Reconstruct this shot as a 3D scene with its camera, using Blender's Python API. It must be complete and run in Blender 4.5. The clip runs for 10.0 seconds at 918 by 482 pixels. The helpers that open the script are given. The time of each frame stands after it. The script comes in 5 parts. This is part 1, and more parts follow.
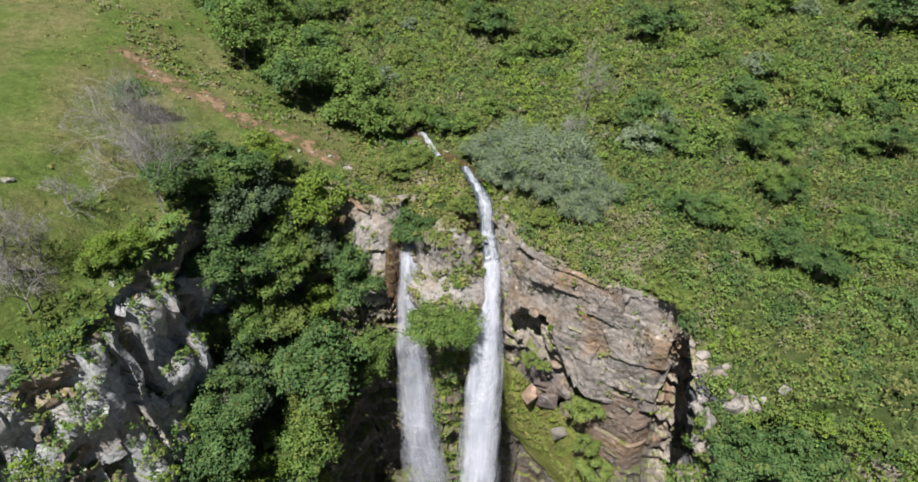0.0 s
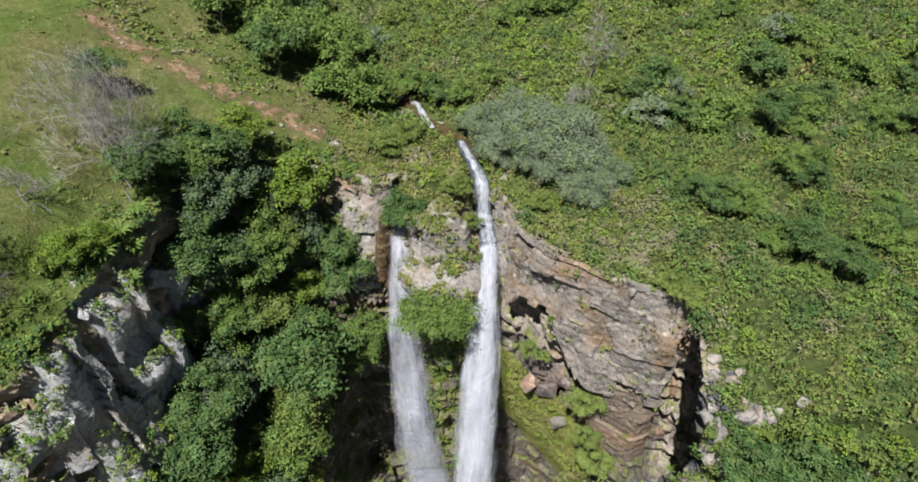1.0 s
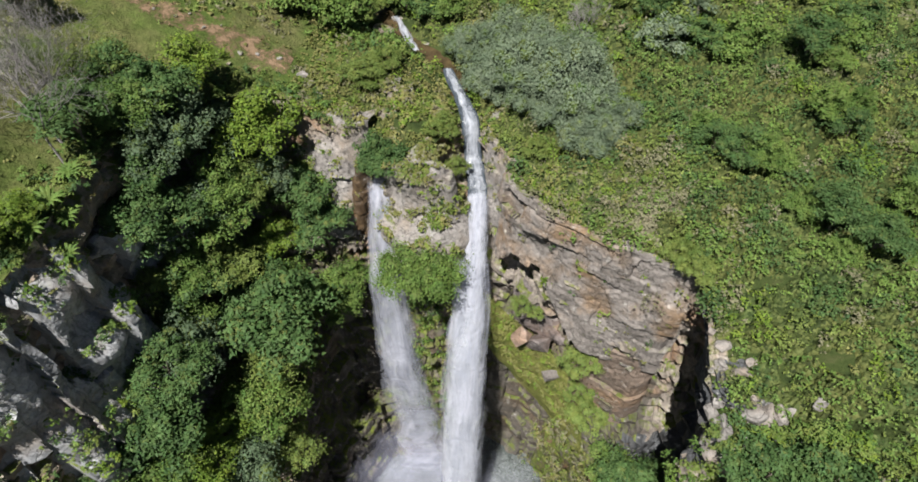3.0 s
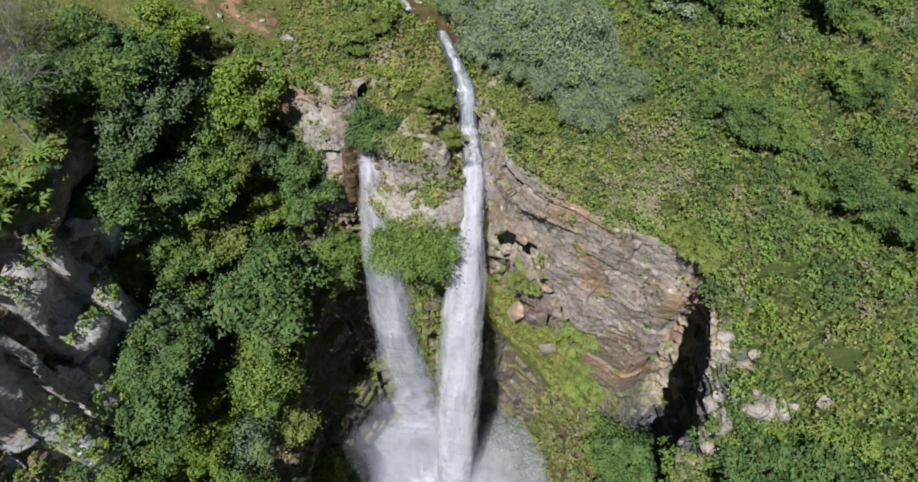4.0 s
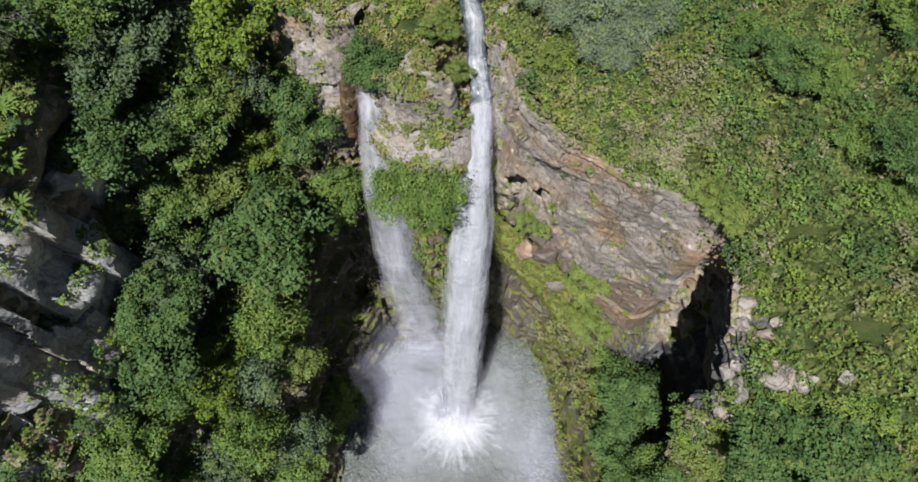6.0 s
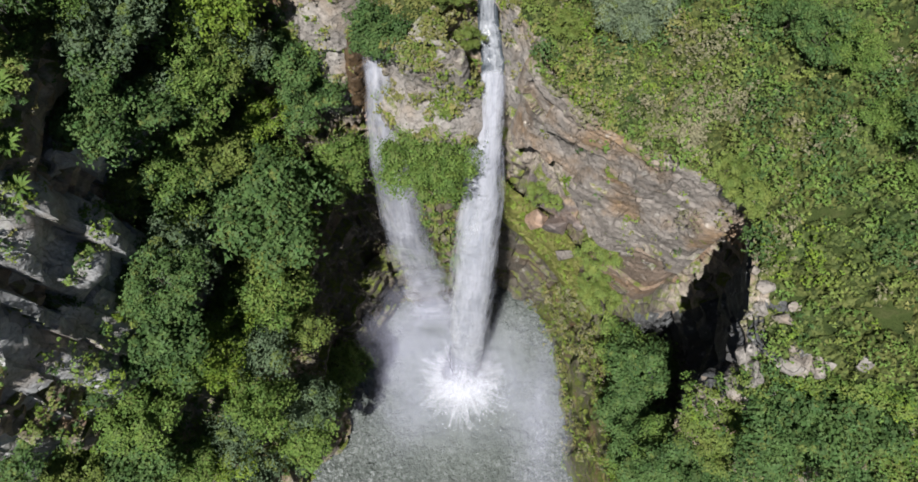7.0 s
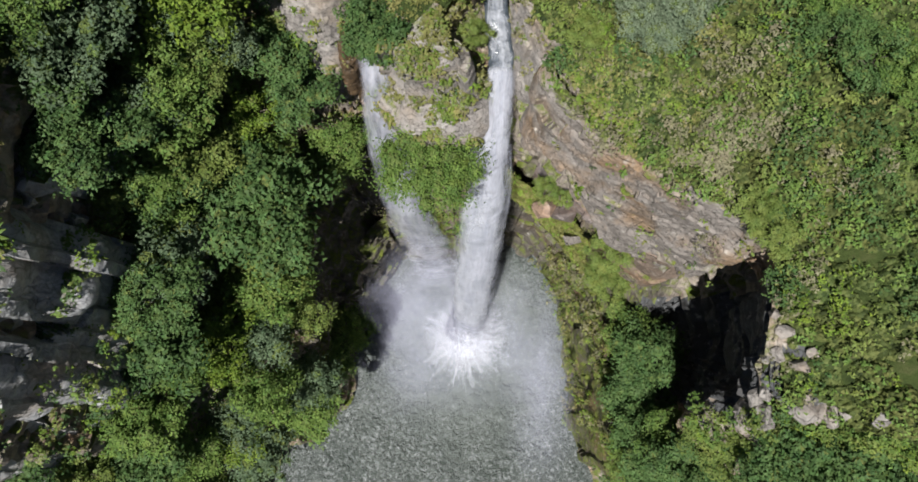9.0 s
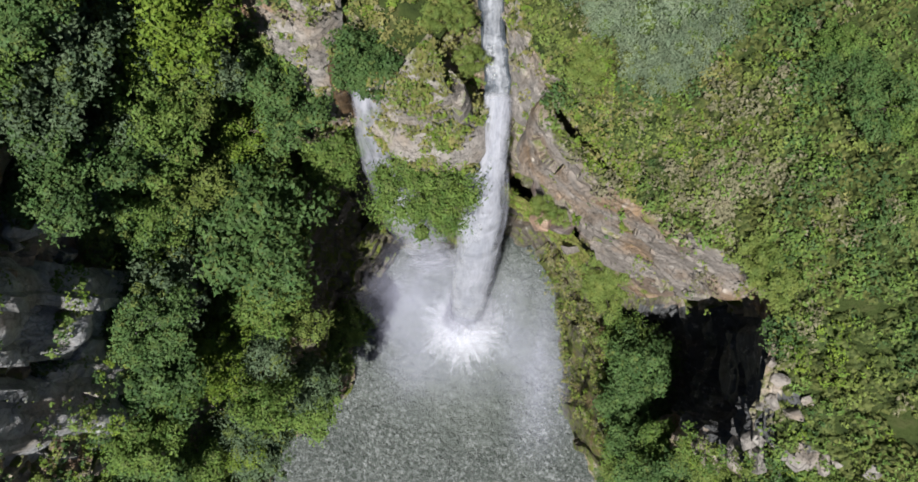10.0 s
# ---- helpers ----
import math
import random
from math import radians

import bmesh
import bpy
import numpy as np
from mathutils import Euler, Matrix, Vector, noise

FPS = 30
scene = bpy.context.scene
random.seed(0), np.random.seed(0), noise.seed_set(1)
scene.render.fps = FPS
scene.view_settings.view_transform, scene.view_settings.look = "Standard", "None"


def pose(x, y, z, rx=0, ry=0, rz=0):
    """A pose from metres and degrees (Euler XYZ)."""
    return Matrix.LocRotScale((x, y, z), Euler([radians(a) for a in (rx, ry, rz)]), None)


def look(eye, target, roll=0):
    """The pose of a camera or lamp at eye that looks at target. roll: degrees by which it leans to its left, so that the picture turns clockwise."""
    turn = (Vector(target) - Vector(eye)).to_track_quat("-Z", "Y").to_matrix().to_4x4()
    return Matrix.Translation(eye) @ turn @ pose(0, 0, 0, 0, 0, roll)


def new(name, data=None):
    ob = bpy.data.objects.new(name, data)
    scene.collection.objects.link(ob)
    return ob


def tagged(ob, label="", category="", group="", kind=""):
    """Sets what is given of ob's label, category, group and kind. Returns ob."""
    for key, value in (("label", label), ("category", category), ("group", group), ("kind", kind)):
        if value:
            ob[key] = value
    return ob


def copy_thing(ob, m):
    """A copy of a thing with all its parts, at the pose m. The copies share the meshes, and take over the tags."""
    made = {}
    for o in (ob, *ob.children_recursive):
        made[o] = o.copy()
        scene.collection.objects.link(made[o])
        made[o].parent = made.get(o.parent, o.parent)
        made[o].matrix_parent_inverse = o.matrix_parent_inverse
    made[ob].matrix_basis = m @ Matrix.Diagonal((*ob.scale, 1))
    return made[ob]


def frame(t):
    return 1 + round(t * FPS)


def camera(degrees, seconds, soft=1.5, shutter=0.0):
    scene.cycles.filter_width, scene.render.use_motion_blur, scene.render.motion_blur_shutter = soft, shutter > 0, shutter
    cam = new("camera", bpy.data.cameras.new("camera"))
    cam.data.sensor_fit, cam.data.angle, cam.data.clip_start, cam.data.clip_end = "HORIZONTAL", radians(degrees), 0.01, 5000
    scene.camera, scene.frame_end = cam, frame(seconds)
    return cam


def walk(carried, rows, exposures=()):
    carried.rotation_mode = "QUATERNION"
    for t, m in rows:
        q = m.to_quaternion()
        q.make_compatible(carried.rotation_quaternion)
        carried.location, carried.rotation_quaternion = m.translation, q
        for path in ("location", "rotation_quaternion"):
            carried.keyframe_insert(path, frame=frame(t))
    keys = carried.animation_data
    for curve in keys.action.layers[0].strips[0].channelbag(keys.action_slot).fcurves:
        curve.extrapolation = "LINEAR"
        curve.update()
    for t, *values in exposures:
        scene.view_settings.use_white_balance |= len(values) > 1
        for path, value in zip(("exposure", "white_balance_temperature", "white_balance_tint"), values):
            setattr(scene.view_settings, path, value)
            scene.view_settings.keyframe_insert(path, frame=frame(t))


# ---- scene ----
from collections import defaultdict

from mathutils.bvhtree import BVHTree

cam = camera(71.3, 10.0, soft=1.7)
METRES, EYE, TILT, LEAN, TURN = 56.0, 116.0, -36.1, 0.0, 0.0
ROWS = [
    (0.0, 0.0, 0.0, 0.0, 0.0, 0.0, -0.0),
    (0.5, 0.0069, 0.0547, 0.0401, 0.03, -2.24, 0.01),
    (1.0, 0.0152, 0.1082, 0.0792, 0.08, -4.48, 0.03),
    (1.5, 0.0232, 0.1574, 0.1156, 0.1, -7.1, 0.02),
    (2.0, 0.0323, 0.2023, 0.1485, 0.16, -9.75, 0.05),
    (2.5, 0.0413, 0.2435, 0.1789, 0.2, -12.37, 0.05),
    (4.0, 0.0612, 0.3498, 0.258, 0.25, -20.03, 0.06),
    (4.5, 0.0629, 0.3803, 0.2805, 0.24, -22.55, 0.08),
    (5.0, 0.0614, 0.4081, 0.3005, 0.23, -25.07, 0.09),
    (5.5, 0.0555, 0.4333, 0.3186, 0.2, -27.59, 0.08),
    (7.0, 0.0266, 0.5063, 0.37, 0.22, -35.1, 0.09),
    (7.5, 0.021, 0.54, 0.3939, 0.22, -37.52, 0.09),
    (8.0, 0.0185, 0.5817, 0.4243, 0.24, -39.96, 0.11),
    (8.5, 0.0182, 0.6306, 0.4598, 0.25, -42.4, 0.14),
    (9.0, 0.0197, 0.6847, 0.4992, 0.28, -44.84, 0.16),
    (9.5, 0.0231, 0.7418, 0.541, 0.3, -47.22, 0.19),
    (10.0, 0.0283, 0.7995, 0.5832, 0.29, -49.67, 0.24),
]
walk(cam, [(t, pose(0, 0, EYE, TILT, LEAN, TURN) @ pose(METRES * x, METRES * y, METRES * z, 90 + pitch, roll, yaw)) for t, x, y, z, yaw, pitch, roll in ROWS],
     exposures=((0.0, 0.97), (2.5, 0.85), (5.0, 0.76), (7.5, 0.65), (10.0, 0.61)))

# ---- world and light ----
SUN_EL, SUN_FROM = radians(65), Vector((-0.45, -0.89, 0))
world = bpy.data.worlds.new("sky")
scene.world = world
world.use_nodes = True
wn = world.node_tree.nodes
sky = wn.new("ShaderNodeTexSky")
sky.sky_type = 'NISHITA'
sky.sun_disc = False
sky.sun_elevation = SUN_EL
sky.sun_rotation = math.atan2(SUN_FROM.x, SUN_FROM.y)
sky.altitude = 1200
wn["Background"].inputs[1].default_value = 0.023
world.node_tree.links.new(sky.outputs[0], wn["Background"].inputs[0])
sun = new("sun", bpy.data.lights.new("sun", "SUN"))
sun.data.energy, sun.data.angle, sun.data.color = 5.0, radians(0.53), (1.0, 0.98, 0.945)
sun_dir = SUN_FROM.normalized() * math.cos(SUN_EL) + Vector((0, 0, math.sin(SUN_EL)))
sun.matrix_world = look(sun_dir * 300, (0, 0, 0))


# ---- materials ----
class Nodes:
    """Short hand for building a node material."""

    def __init__(self, name):
        self.mat = bpy.data.materials.new(name)
        self.mat.use_nodes = True
        self.tree = self.mat.node_tree
        self.bsdf = self.tree.nodes["Principled BSDF"]
        self.out = self.tree.nodes["Material Output"]

    def add(self, kind, operation="", data_type="", blend_type=""):
        node = self.tree.nodes.new("ShaderNode" + kind)
        if operation:
            node.operation = operation
        if data_type:
            node.data_type = data_type
        if blend_type:
            node.blend_type = blend_type
        return node

    def link(self, a, b):
        self.tree.links.new(a, b)

    def coords(self, kind="Object", scale=(1, 1, 1)):
        m = self.add("Mapping")
        m.inputs["Scale"].default_value = scale
        self.link(self.add("TexCoord").outputs[kind], m.inputs[0])
        return m.outputs[0]

    def noise(self, vec, scale, detail=4.0, rough=0.55, distort=0.0):
        n = self.add("TexNoise")
        n.inputs["Scale"].default_value, n.inputs["Detail"].default_value = scale, detail
        n.inputs["Roughness"].default_value, n.inputs["Distortion"].default_value = rough, distort
        self.link(vec, n.inputs["Vector"])
        return n.outputs["Fac"]

    def ramp(self, fac, *stops):
        r = self.add("ValToRGB")
        e = r.color_ramp.elements
        while len(e) < len(stops):
            e.new(0.5)
        for el, (at, col) in zip(e, stops):
            el.position = at
            el.color = (*col, 1) if len(col) == 3 else col
        self.link(fac, r.inputs[0])
        return r.outputs[0]

    def step(self, fac, low, high):
        r = self.add("MapRange")
        r.inputs["From Min"].default_value, r.inputs["From Max"].default_value = low, high
        self.link(fac, r.inputs["Value"])
        return r.outputs[0]

    def mix(self, fac, a, b, blend="MIX"):
        m = self.add("Mix", data_type="RGBA", blend_type=blend)
        for sock, value in ((m.inputs[0], fac), (m.inputs[6], a), (m.inputs[7], b)):
            if isinstance(value, (int, float)):
                sock.default_value = value
            elif isinstance(value, tuple):
                sock.default_value = (*value, 1)
            else:
                self.link(value, sock)
        return m.outputs[2]

    def math(self, op, a, b=0.5):
        m = self.add("Math", operation=op)
        for sock, value in zip(m.inputs, (a, b)):
            if isinstance(value, (int, float)):
                sock.default_value = value
            else:
                self.link(value, sock)
        return m.outputs[0]

    def bump(self, height, strength, distance):
        b = self.add("Bump")
        b.inputs["Strength"].default_value, b.inputs["Distance"].default_value = strength, distance
        self.link(height, b.inputs["Height"])
        self.link(b.outputs[0], self.bsdf.inputs["Normal"])

    def done(self, color, rough=0.8, spec=0.3):
        self.link(color, self.bsdf.inputs["Base Color"])
        self.bsdf.inputs["Roughness"].default_value = rough
        self.bsdf.inputs["Specular IOR Level"].default_value = spec
        return self.mat


def scaled(c, k):
    return tuple(min(1.0, v * k) for v in c)


def leaf_material(name, base, second, spread=0.22, thin=0.26):
    """Leaves: hue varies leaf by leaf, clump by clump and plant by plant; light passes through in part."""
    n = Nodes(name)
    vec = n.add("NewGeometry")
    per_leaf = vec.outputs["Random Per Island"]
    patch = n.noise(vec.outputs["Position"], 0.5, 3.0)
    fine = n.noise(vec.outputs["Position"], 1.3, 2.0)
    col = n.mix(n.step(patch, 0.36, 0.64), scaled(base, 0.82), scaled(second, 1.12))
    col = n.mix(n.math("MULTIPLY", n.step(n.noise(vec.outputs["Position"], 0.11, 2.0), 0.45, 0.65), 0.35), col, scaled(base, 0.9))
    obj = n.add("ObjectInfo").outputs["Random"]
    col = n.mix(n.math("MULTIPLY", obj, 0.5), col, scaled(second, 1.15))
    hsv = n.add("HueSaturation")
    n.link(col, hsv.inputs["Color"])
    n.link(n.math("ADD", n.math("MULTIPLY", per_leaf, 2 * spread), 1 - spread), hsv.inputs["Value"])
    n.link(n.math("ADD", n.math("MULTIPLY", fine, 0.09), 0.456), hsv.inputs["Hue"])
    hsv.inputs["Saturation"].default_value = 1.03
    col = hsv.outputs[0]
    mat = n.done(col, 0.6, 0.14)
    tr = n.add("BsdfTranslucent")
    n.link(n.mix(0.35, col, (0.13, 0.215, 0.035)), tr.inputs[0])
    ms = n.add("MixShader")
    ms.inputs[0].default_value = thin
    n.link(n.bsdf.outputs[0], ms.inputs[1])
    n.link(tr.outputs[0], ms.inputs[2])
    n.link(ms.outputs[0], n.out.inputs[0])
    return mat


def rock_material(name, light, dark, warm, moss=True, moss_low=0.55, moss_high=0.8, cells=(0.42, 0.42, 0.75)):
    """Weathered quartzite: bedding streaks, rust stains, lichen, dark wet streaks and moss on the flatter parts."""
    n = Nodes(name)
    geo = n.add("NewGeometry")
    pos = geo.outputs["Position"]
    lay = n.add("Mapping")
    lay.inputs["Scale"].default_value = (0.26, 0.26, 0.95)
    lay.inputs["Rotation"].default_value = (radians(2), radians(-3), 0)
    n.link(pos, lay.inputs[0])
    bed = n.noise(lay.outputs[0], 1.0, 6.0, 0.6, 0.4)
    big = n.noise(pos, 0.16, 4.0, 0.6)
    grain = n.noise(pos, 2.2, 8.0, 0.7)
    drip = n.add("Mapping")
    drip.inputs["Scale"].default_value = (0.7, 0.7, 0.06)
    n.link(pos, drip.inputs[0])
    wet = n.noise(drip.outputs[0], 0.8, 4.0, 0.6)
    col = n.mix(n.step(bed, 0.22, 0.78), dark, light)
    # jointed blocks, each with a tone of its own
    shape = n.add("Mapping")
    shape.inputs["Scale"].default_value = cells
    bend = n.add("TexNoise")
    bend.inputs["Scale"].default_value = 0.5
    n.link(pos, bend.inputs["Vector"])
    moved = n.add("VectorMath", operation="MULTIPLY_ADD")
    n.link(bend.outputs["Color"], moved.inputs[0])
    moved.inputs[1].default_value = (2.2, 2.2, 1.2)
    n.link(pos, moved.inputs[2])
    n.link(moved.outputs[0], shape.inputs[0])
    block, joint = n.add("TexVoronoi"), n.add("TexVoronoi")
    joint.feature = 'DISTANCE_TO_EDGE'
    for v in (block, joint):
        v.inputs["Scale"].default_value = 1.0
        v.inputs["Randomness"].default_value = 0.85
        n.link(shape.outputs[0], v.inputs["Vector"])
    tone = n.add("SeparateColor")
    n.link(block.outputs["Color"], tone.inputs[0])
    col = n.mix(n.math("MULTIPLY", tone.outputs[0], 0.6), col, scaled(light, 1.15))
    col = n.mix(n.math("MULTIPLY", n.step(tone.outputs[1], 0.55, 1.0), 0.55), col, scaled(dark, 0.85))
    seam = n.step(joint.outputs["Distance"], 0.0, 0.018)
    col = n.mix(n.math("MULTIPLY", n.step(big, 0.48, 0.66), 0.7), col, warm)
    col = n.mix(n.math("MULTIPLY", n.step(n.noise(pos, 0.33, 5.0, 0.65, 0.6), 0.52, 0.68), 0.65), col, scaled(light, 1.25))
    col = n.mix(n.math("MULTIPLY", n.step(n.noise(pos, 0.27, 5.0, 0.65, 0.9), 0.55, 0.72), 0.6), col, scaled(dark, 0.6))
    col = n.mix(n.step(grain, 0.3, 0.75), n.mix(0.45, col, (0.05, 0.045, 0.04)), col)
    col = n.mix(n.math("MULTIPLY", n.step(wet, 0.55, 0.75), 0.6), col, scaled(dark, 0.45))
    lichen = n.noise(pos, 1.1, 6.0, 0.7)
    col = n.mix(n.math("MULTIPLY", n.step(lichen, 0.58, 0.7), 0.5), col, (0.46, 0.45, 0.42))
    if moss:
        sep = n.add("SeparateXYZ")
        n.link(geo.outputs["Normal"], sep.inputs[0])
        patchy = n.noise(pos, 0.45, 5.0, 0.65)
        up = n.math("ADD", sep.outputs[2], n.math("MULTIPLY", n.math("SUBTRACT", patchy, 0.5), 1.1))
        green = n.ramp(n.noise(pos, 1.4, 5.0), (0.3, (0.045, 0.065, 0.012)), (0.6, (0.11, 0.135, 0.022)), (0.8, (0.14, 0.12, 0.04)))
        col = n.mix(n.math("MULTIPLY", n.step(up, moss_low, moss_high), n.step(n.noise(pos, 0.7, 5.0, 0.7), 0.42, 0.56)), col, green)
    split = n.add("Mapping")
    split.inputs["Scale"].default_value = (0.5, 0.5, 0.9)
    split.inputs["Rotation"].default_value = (radians(20), radians(15), radians(30))
    n.link(pos, split.inputs[0])
    ridge = n.math("ABSOLUTE", n.math("SUBTRACT", n.noise(split.outputs[0], 0.9, 6.0, 0.7, 1.2), 0.5))
    crack = n.step(ridge, 0.0, 0.012)
    col = n.mix(crack, n.mix(0.4, col, (0.03, 0.026, 0.022)), col)
    h = n.math("ADD", n.math("MULTIPLY", bed, 0.3), n.math("MULTIPLY", grain, 0.8))
    h = n.math("ADD", h, n.math("MULTIPLY", crack, 0.35))
    h = n.math("ADD", h, n.math("ADD", n.math("MULTIPLY", seam, 0.5), n.math("MULTIPLY", tone.outputs[2], 0.7)))
    col = n.mix(seam, n.mix(0.35, col, (0.035, 0.03, 0.026)), col)
    n.bump(h, 0.9, 0.13)
    return n.done(col, 0.82, 0.25)


def ground_material():
    n = Nodes("grass_soil")
    geo = n.add("NewGeometry")
    pos = geo.outputs["Position"]
    a = n.noise(pos, 0.09, 4.0, 0.6)
    b = n.noise(pos, 0.6, 6.0, 0.65)
    c = n.noise(pos, 3.5, 6.0, 0.7)
    green = n.ramp(b, (0.3, (0.054, 0.082, 0.018)), (0.5, (0.084, 0.12, 0.027)), (0.7, (0.115, 0.142, 0.04)))
    dry = n.ramp(b, (0.3, (0.105, 0.108, 0.038)), (0.7, (0.185, 0.165, 0.076)))
    col = n.mix(n.step(a, 0.42, 0.62), green, dry)
    col = n.mix(n.step(c, 0.62, 0.8), col, (0.09, 0.06, 0.03))
    tuft = n.noise(pos, 1.6, 8.0, 0.8, 0.6)
    col = n.mix(n.step(tuft, 0.38, 0.62), n.mix(0.55, col, (0.02, 0.03, 0.008)), col)
    sep = n.add("SeparateXYZ")
    n.link(pos, sep.inputs[0])
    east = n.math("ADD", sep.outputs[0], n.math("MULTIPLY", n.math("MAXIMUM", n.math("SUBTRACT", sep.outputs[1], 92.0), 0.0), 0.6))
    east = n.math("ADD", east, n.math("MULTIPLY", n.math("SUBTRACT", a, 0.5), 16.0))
    # scrub floor: litter tone, darkened further for shade between the bushes
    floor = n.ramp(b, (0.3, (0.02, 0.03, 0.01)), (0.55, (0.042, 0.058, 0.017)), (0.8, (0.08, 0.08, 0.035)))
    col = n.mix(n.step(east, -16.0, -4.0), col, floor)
    n.bump(n.math("ADD", c, n.math("MULTIPLY", b, 2.0)), 0.8, 0.25)
    return n.done(col, 0.95, 0.1)


ROCK = rock_material("pale_quartzite", (0.36, 0.31, 0.26), (0.15, 0.125, 0.105), (0.34, 0.185, 0.085))
# wet rock round the falls; its dark tone also stands for shade on some faces
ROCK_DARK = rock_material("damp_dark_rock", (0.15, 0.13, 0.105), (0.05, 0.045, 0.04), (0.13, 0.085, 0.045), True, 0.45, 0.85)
# darker, bluer copy of the rock: the overhang's shade put into its colour
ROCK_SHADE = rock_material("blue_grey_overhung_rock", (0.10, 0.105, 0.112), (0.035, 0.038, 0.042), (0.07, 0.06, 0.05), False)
MOSS_WALL = rock_material("mossy_dripping_rock", (0.13, 0.11, 0.08), (0.045, 0.04, 0.032), (0.20, 0.10, 0.035), True, -0.55, 0.15)
GROUND = ground_material()


def mass_material(name, low, mid, high, scale):
    """Close-set small leaves seen as one mass: fine light and dark flecks, drifting in hue."""
    n = Nodes(name)
    pos = n.add("NewGeometry").outputs["Position"]
    fleck = n.add("TexVoronoi")
    fleck.inputs["Scale"].default_value = scale
    n.link(pos, fleck.inputs["Vector"])
    tone = n.add("SeparateColor")
    n.link(fleck.outputs["Color"], tone.inputs[0])
    f = n.math("ADD", n.math("MULTIPLY", tone.outputs[0], 0.55), n.math("MULTIPLY", n.noise(pos, 1.1, 5.0, 0.7), 0.55))
    col = n.ramp(f, (0.25, low), (0.52, mid), (0.85, high))
    drift = n.noise(pos, 0.16, 4.0, 0.6)
    hsv = n.add("HueSaturation")
    n.link(col, hsv.inputs["Color"])
    n.link(n.math("ADD", n.math("MULTIPLY", drift, 0.14), 0.42), hsv.inputs["Hue"])
    hsv.inputs["Saturation"].default_value = 0.98
    n.bump(n.math("ADD", tone.outputs[1], n.math("MULTIPLY", fleck.outputs["Distance"], -1.0)), 1.0, 0.16)
    return n.done(hsv.outputs[0], 0.7, 0.12)


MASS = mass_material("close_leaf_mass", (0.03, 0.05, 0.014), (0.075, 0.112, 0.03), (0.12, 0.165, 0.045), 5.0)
# darker than the leaves over it: shade of the gaps is in its colour
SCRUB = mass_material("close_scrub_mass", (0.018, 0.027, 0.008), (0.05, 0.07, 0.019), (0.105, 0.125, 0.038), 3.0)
LEAF = {
    "deep": leaf_material("dark_green_leaves", (0.048, 0.090, 0.032), (0.086, 0.142, 0.048)),
    "mid": leaf_material("green_leaves", (0.082, 0.142, 0.036), (0.135, 0.198, 0.051)),
    "fresh": leaf_material("fresh_green_leaves", (0.104, 0.166, 0.027), (0.160, 0.222, 0.040)),
    "olive": leaf_material("olive_leaves", (0.104, 0.146, 0.036), (0.154, 0.194, 0.054)),
    "grey": leaf_material("grey_green_leaves", (0.118, 0.165, 0.098), (0.185, 0.226, 0.150)),
    "sage": leaf_material("sage_green_leaves", (0.070, 0.108, 0.058), (0.112, 0.154, 0.088)),
    "dry": leaf_material("dry_brown_foliage", (0.145, 0.14, 0.082), (0.22, 0.205, 0.132)),
    "grass": leaf_material("grass_blades", (0.135, 0.152, 0.045), (0.215, 0.20, 0.08)),
}


def plain(name, dark, light, scale, rough=0.8, stretch=(1, 1, 1), bump=0.02):
    n = Nodes(name)
    f = n.noise(n.coords("Object", stretch), scale, 6.0, 0.65)
    n.bump(f, 0.6, bump)
    return n.done(n.ramp(f, (0.3, dark), (0.7, light)), rough, 0.25)


BARK = plain("grey_bark", (0.07, 0.055, 0.04), (0.2, 0.17, 0.14), 3.0, 0.9, (3, 3, 0.6))
DEADWOOD = plain("bleached_dead_wood", (0.14, 0.13, 0.122), (0.28, 0.26, 0.245), 4.0, 0.9, (3, 3, 0.6))


# ---- mesh helpers ----
def raw_mesh(name, verts, faces, mat, smooth=False, corner=4, normals=None):
    """A mesh object from arrays of vertices and faces of equal corner count."""
    me = bpy.data.meshes.new(name)
    verts, faces = np.asarray(verts, dtype=np.float32), np.asarray(faces, dtype=np.int32)
    nf = len(faces)
    me.vertices.add(len(verts))
    me.vertices.foreach_set("co", verts.ravel())
    me.loops.add(nf * corner)
    me.loops.foreach_set("vertex_index", faces.ravel())
    me.polygons.add(nf)
    me.polygons.foreach_set("loop_start", np.arange(nf, dtype=np.int32) * corner)
    me.polygons.foreach_set("use_smooth", np.full(nf, smooth))
    me.update(calc_edges=True)
    me.validate()
    if normals is not None:
        me.polygons.foreach_set("use_smooth", np.full(nf, True))
        me.attributes.new("custom_normal", "FLOAT_VECTOR", "POINT").data.foreach_set("vector", np.asarray(normals, dtype=np.float32).ravel())
    for m in (mat if isinstance(mat, (list, tuple)) else [mat]):
        me.materials.append(m)
    return me


def part(name, bm, material, parent, label=""):
    """Links a bmesh (or a ready mesh) as one mesh object under a thing or a part."""
    if isinstance(bm, bpy.types.Mesh):
        me = bm
    else:
        me = bpy.data.meshes.new(name)
        bm.to_mesh(me)
        bm.free()
        me.materials.append(material)
    ob = new(name, me)
    ob.parent = parent
    if label:
        ob["label"] = label
    return ob


def fbm(p, scale, octaves=4, seed=0.0):
    return noise.fractal(Vector((p[0] * scale + seed, p[1] * scale - seed, p[2] * scale + 2 * seed)), 1.0, 2.0, octaves)


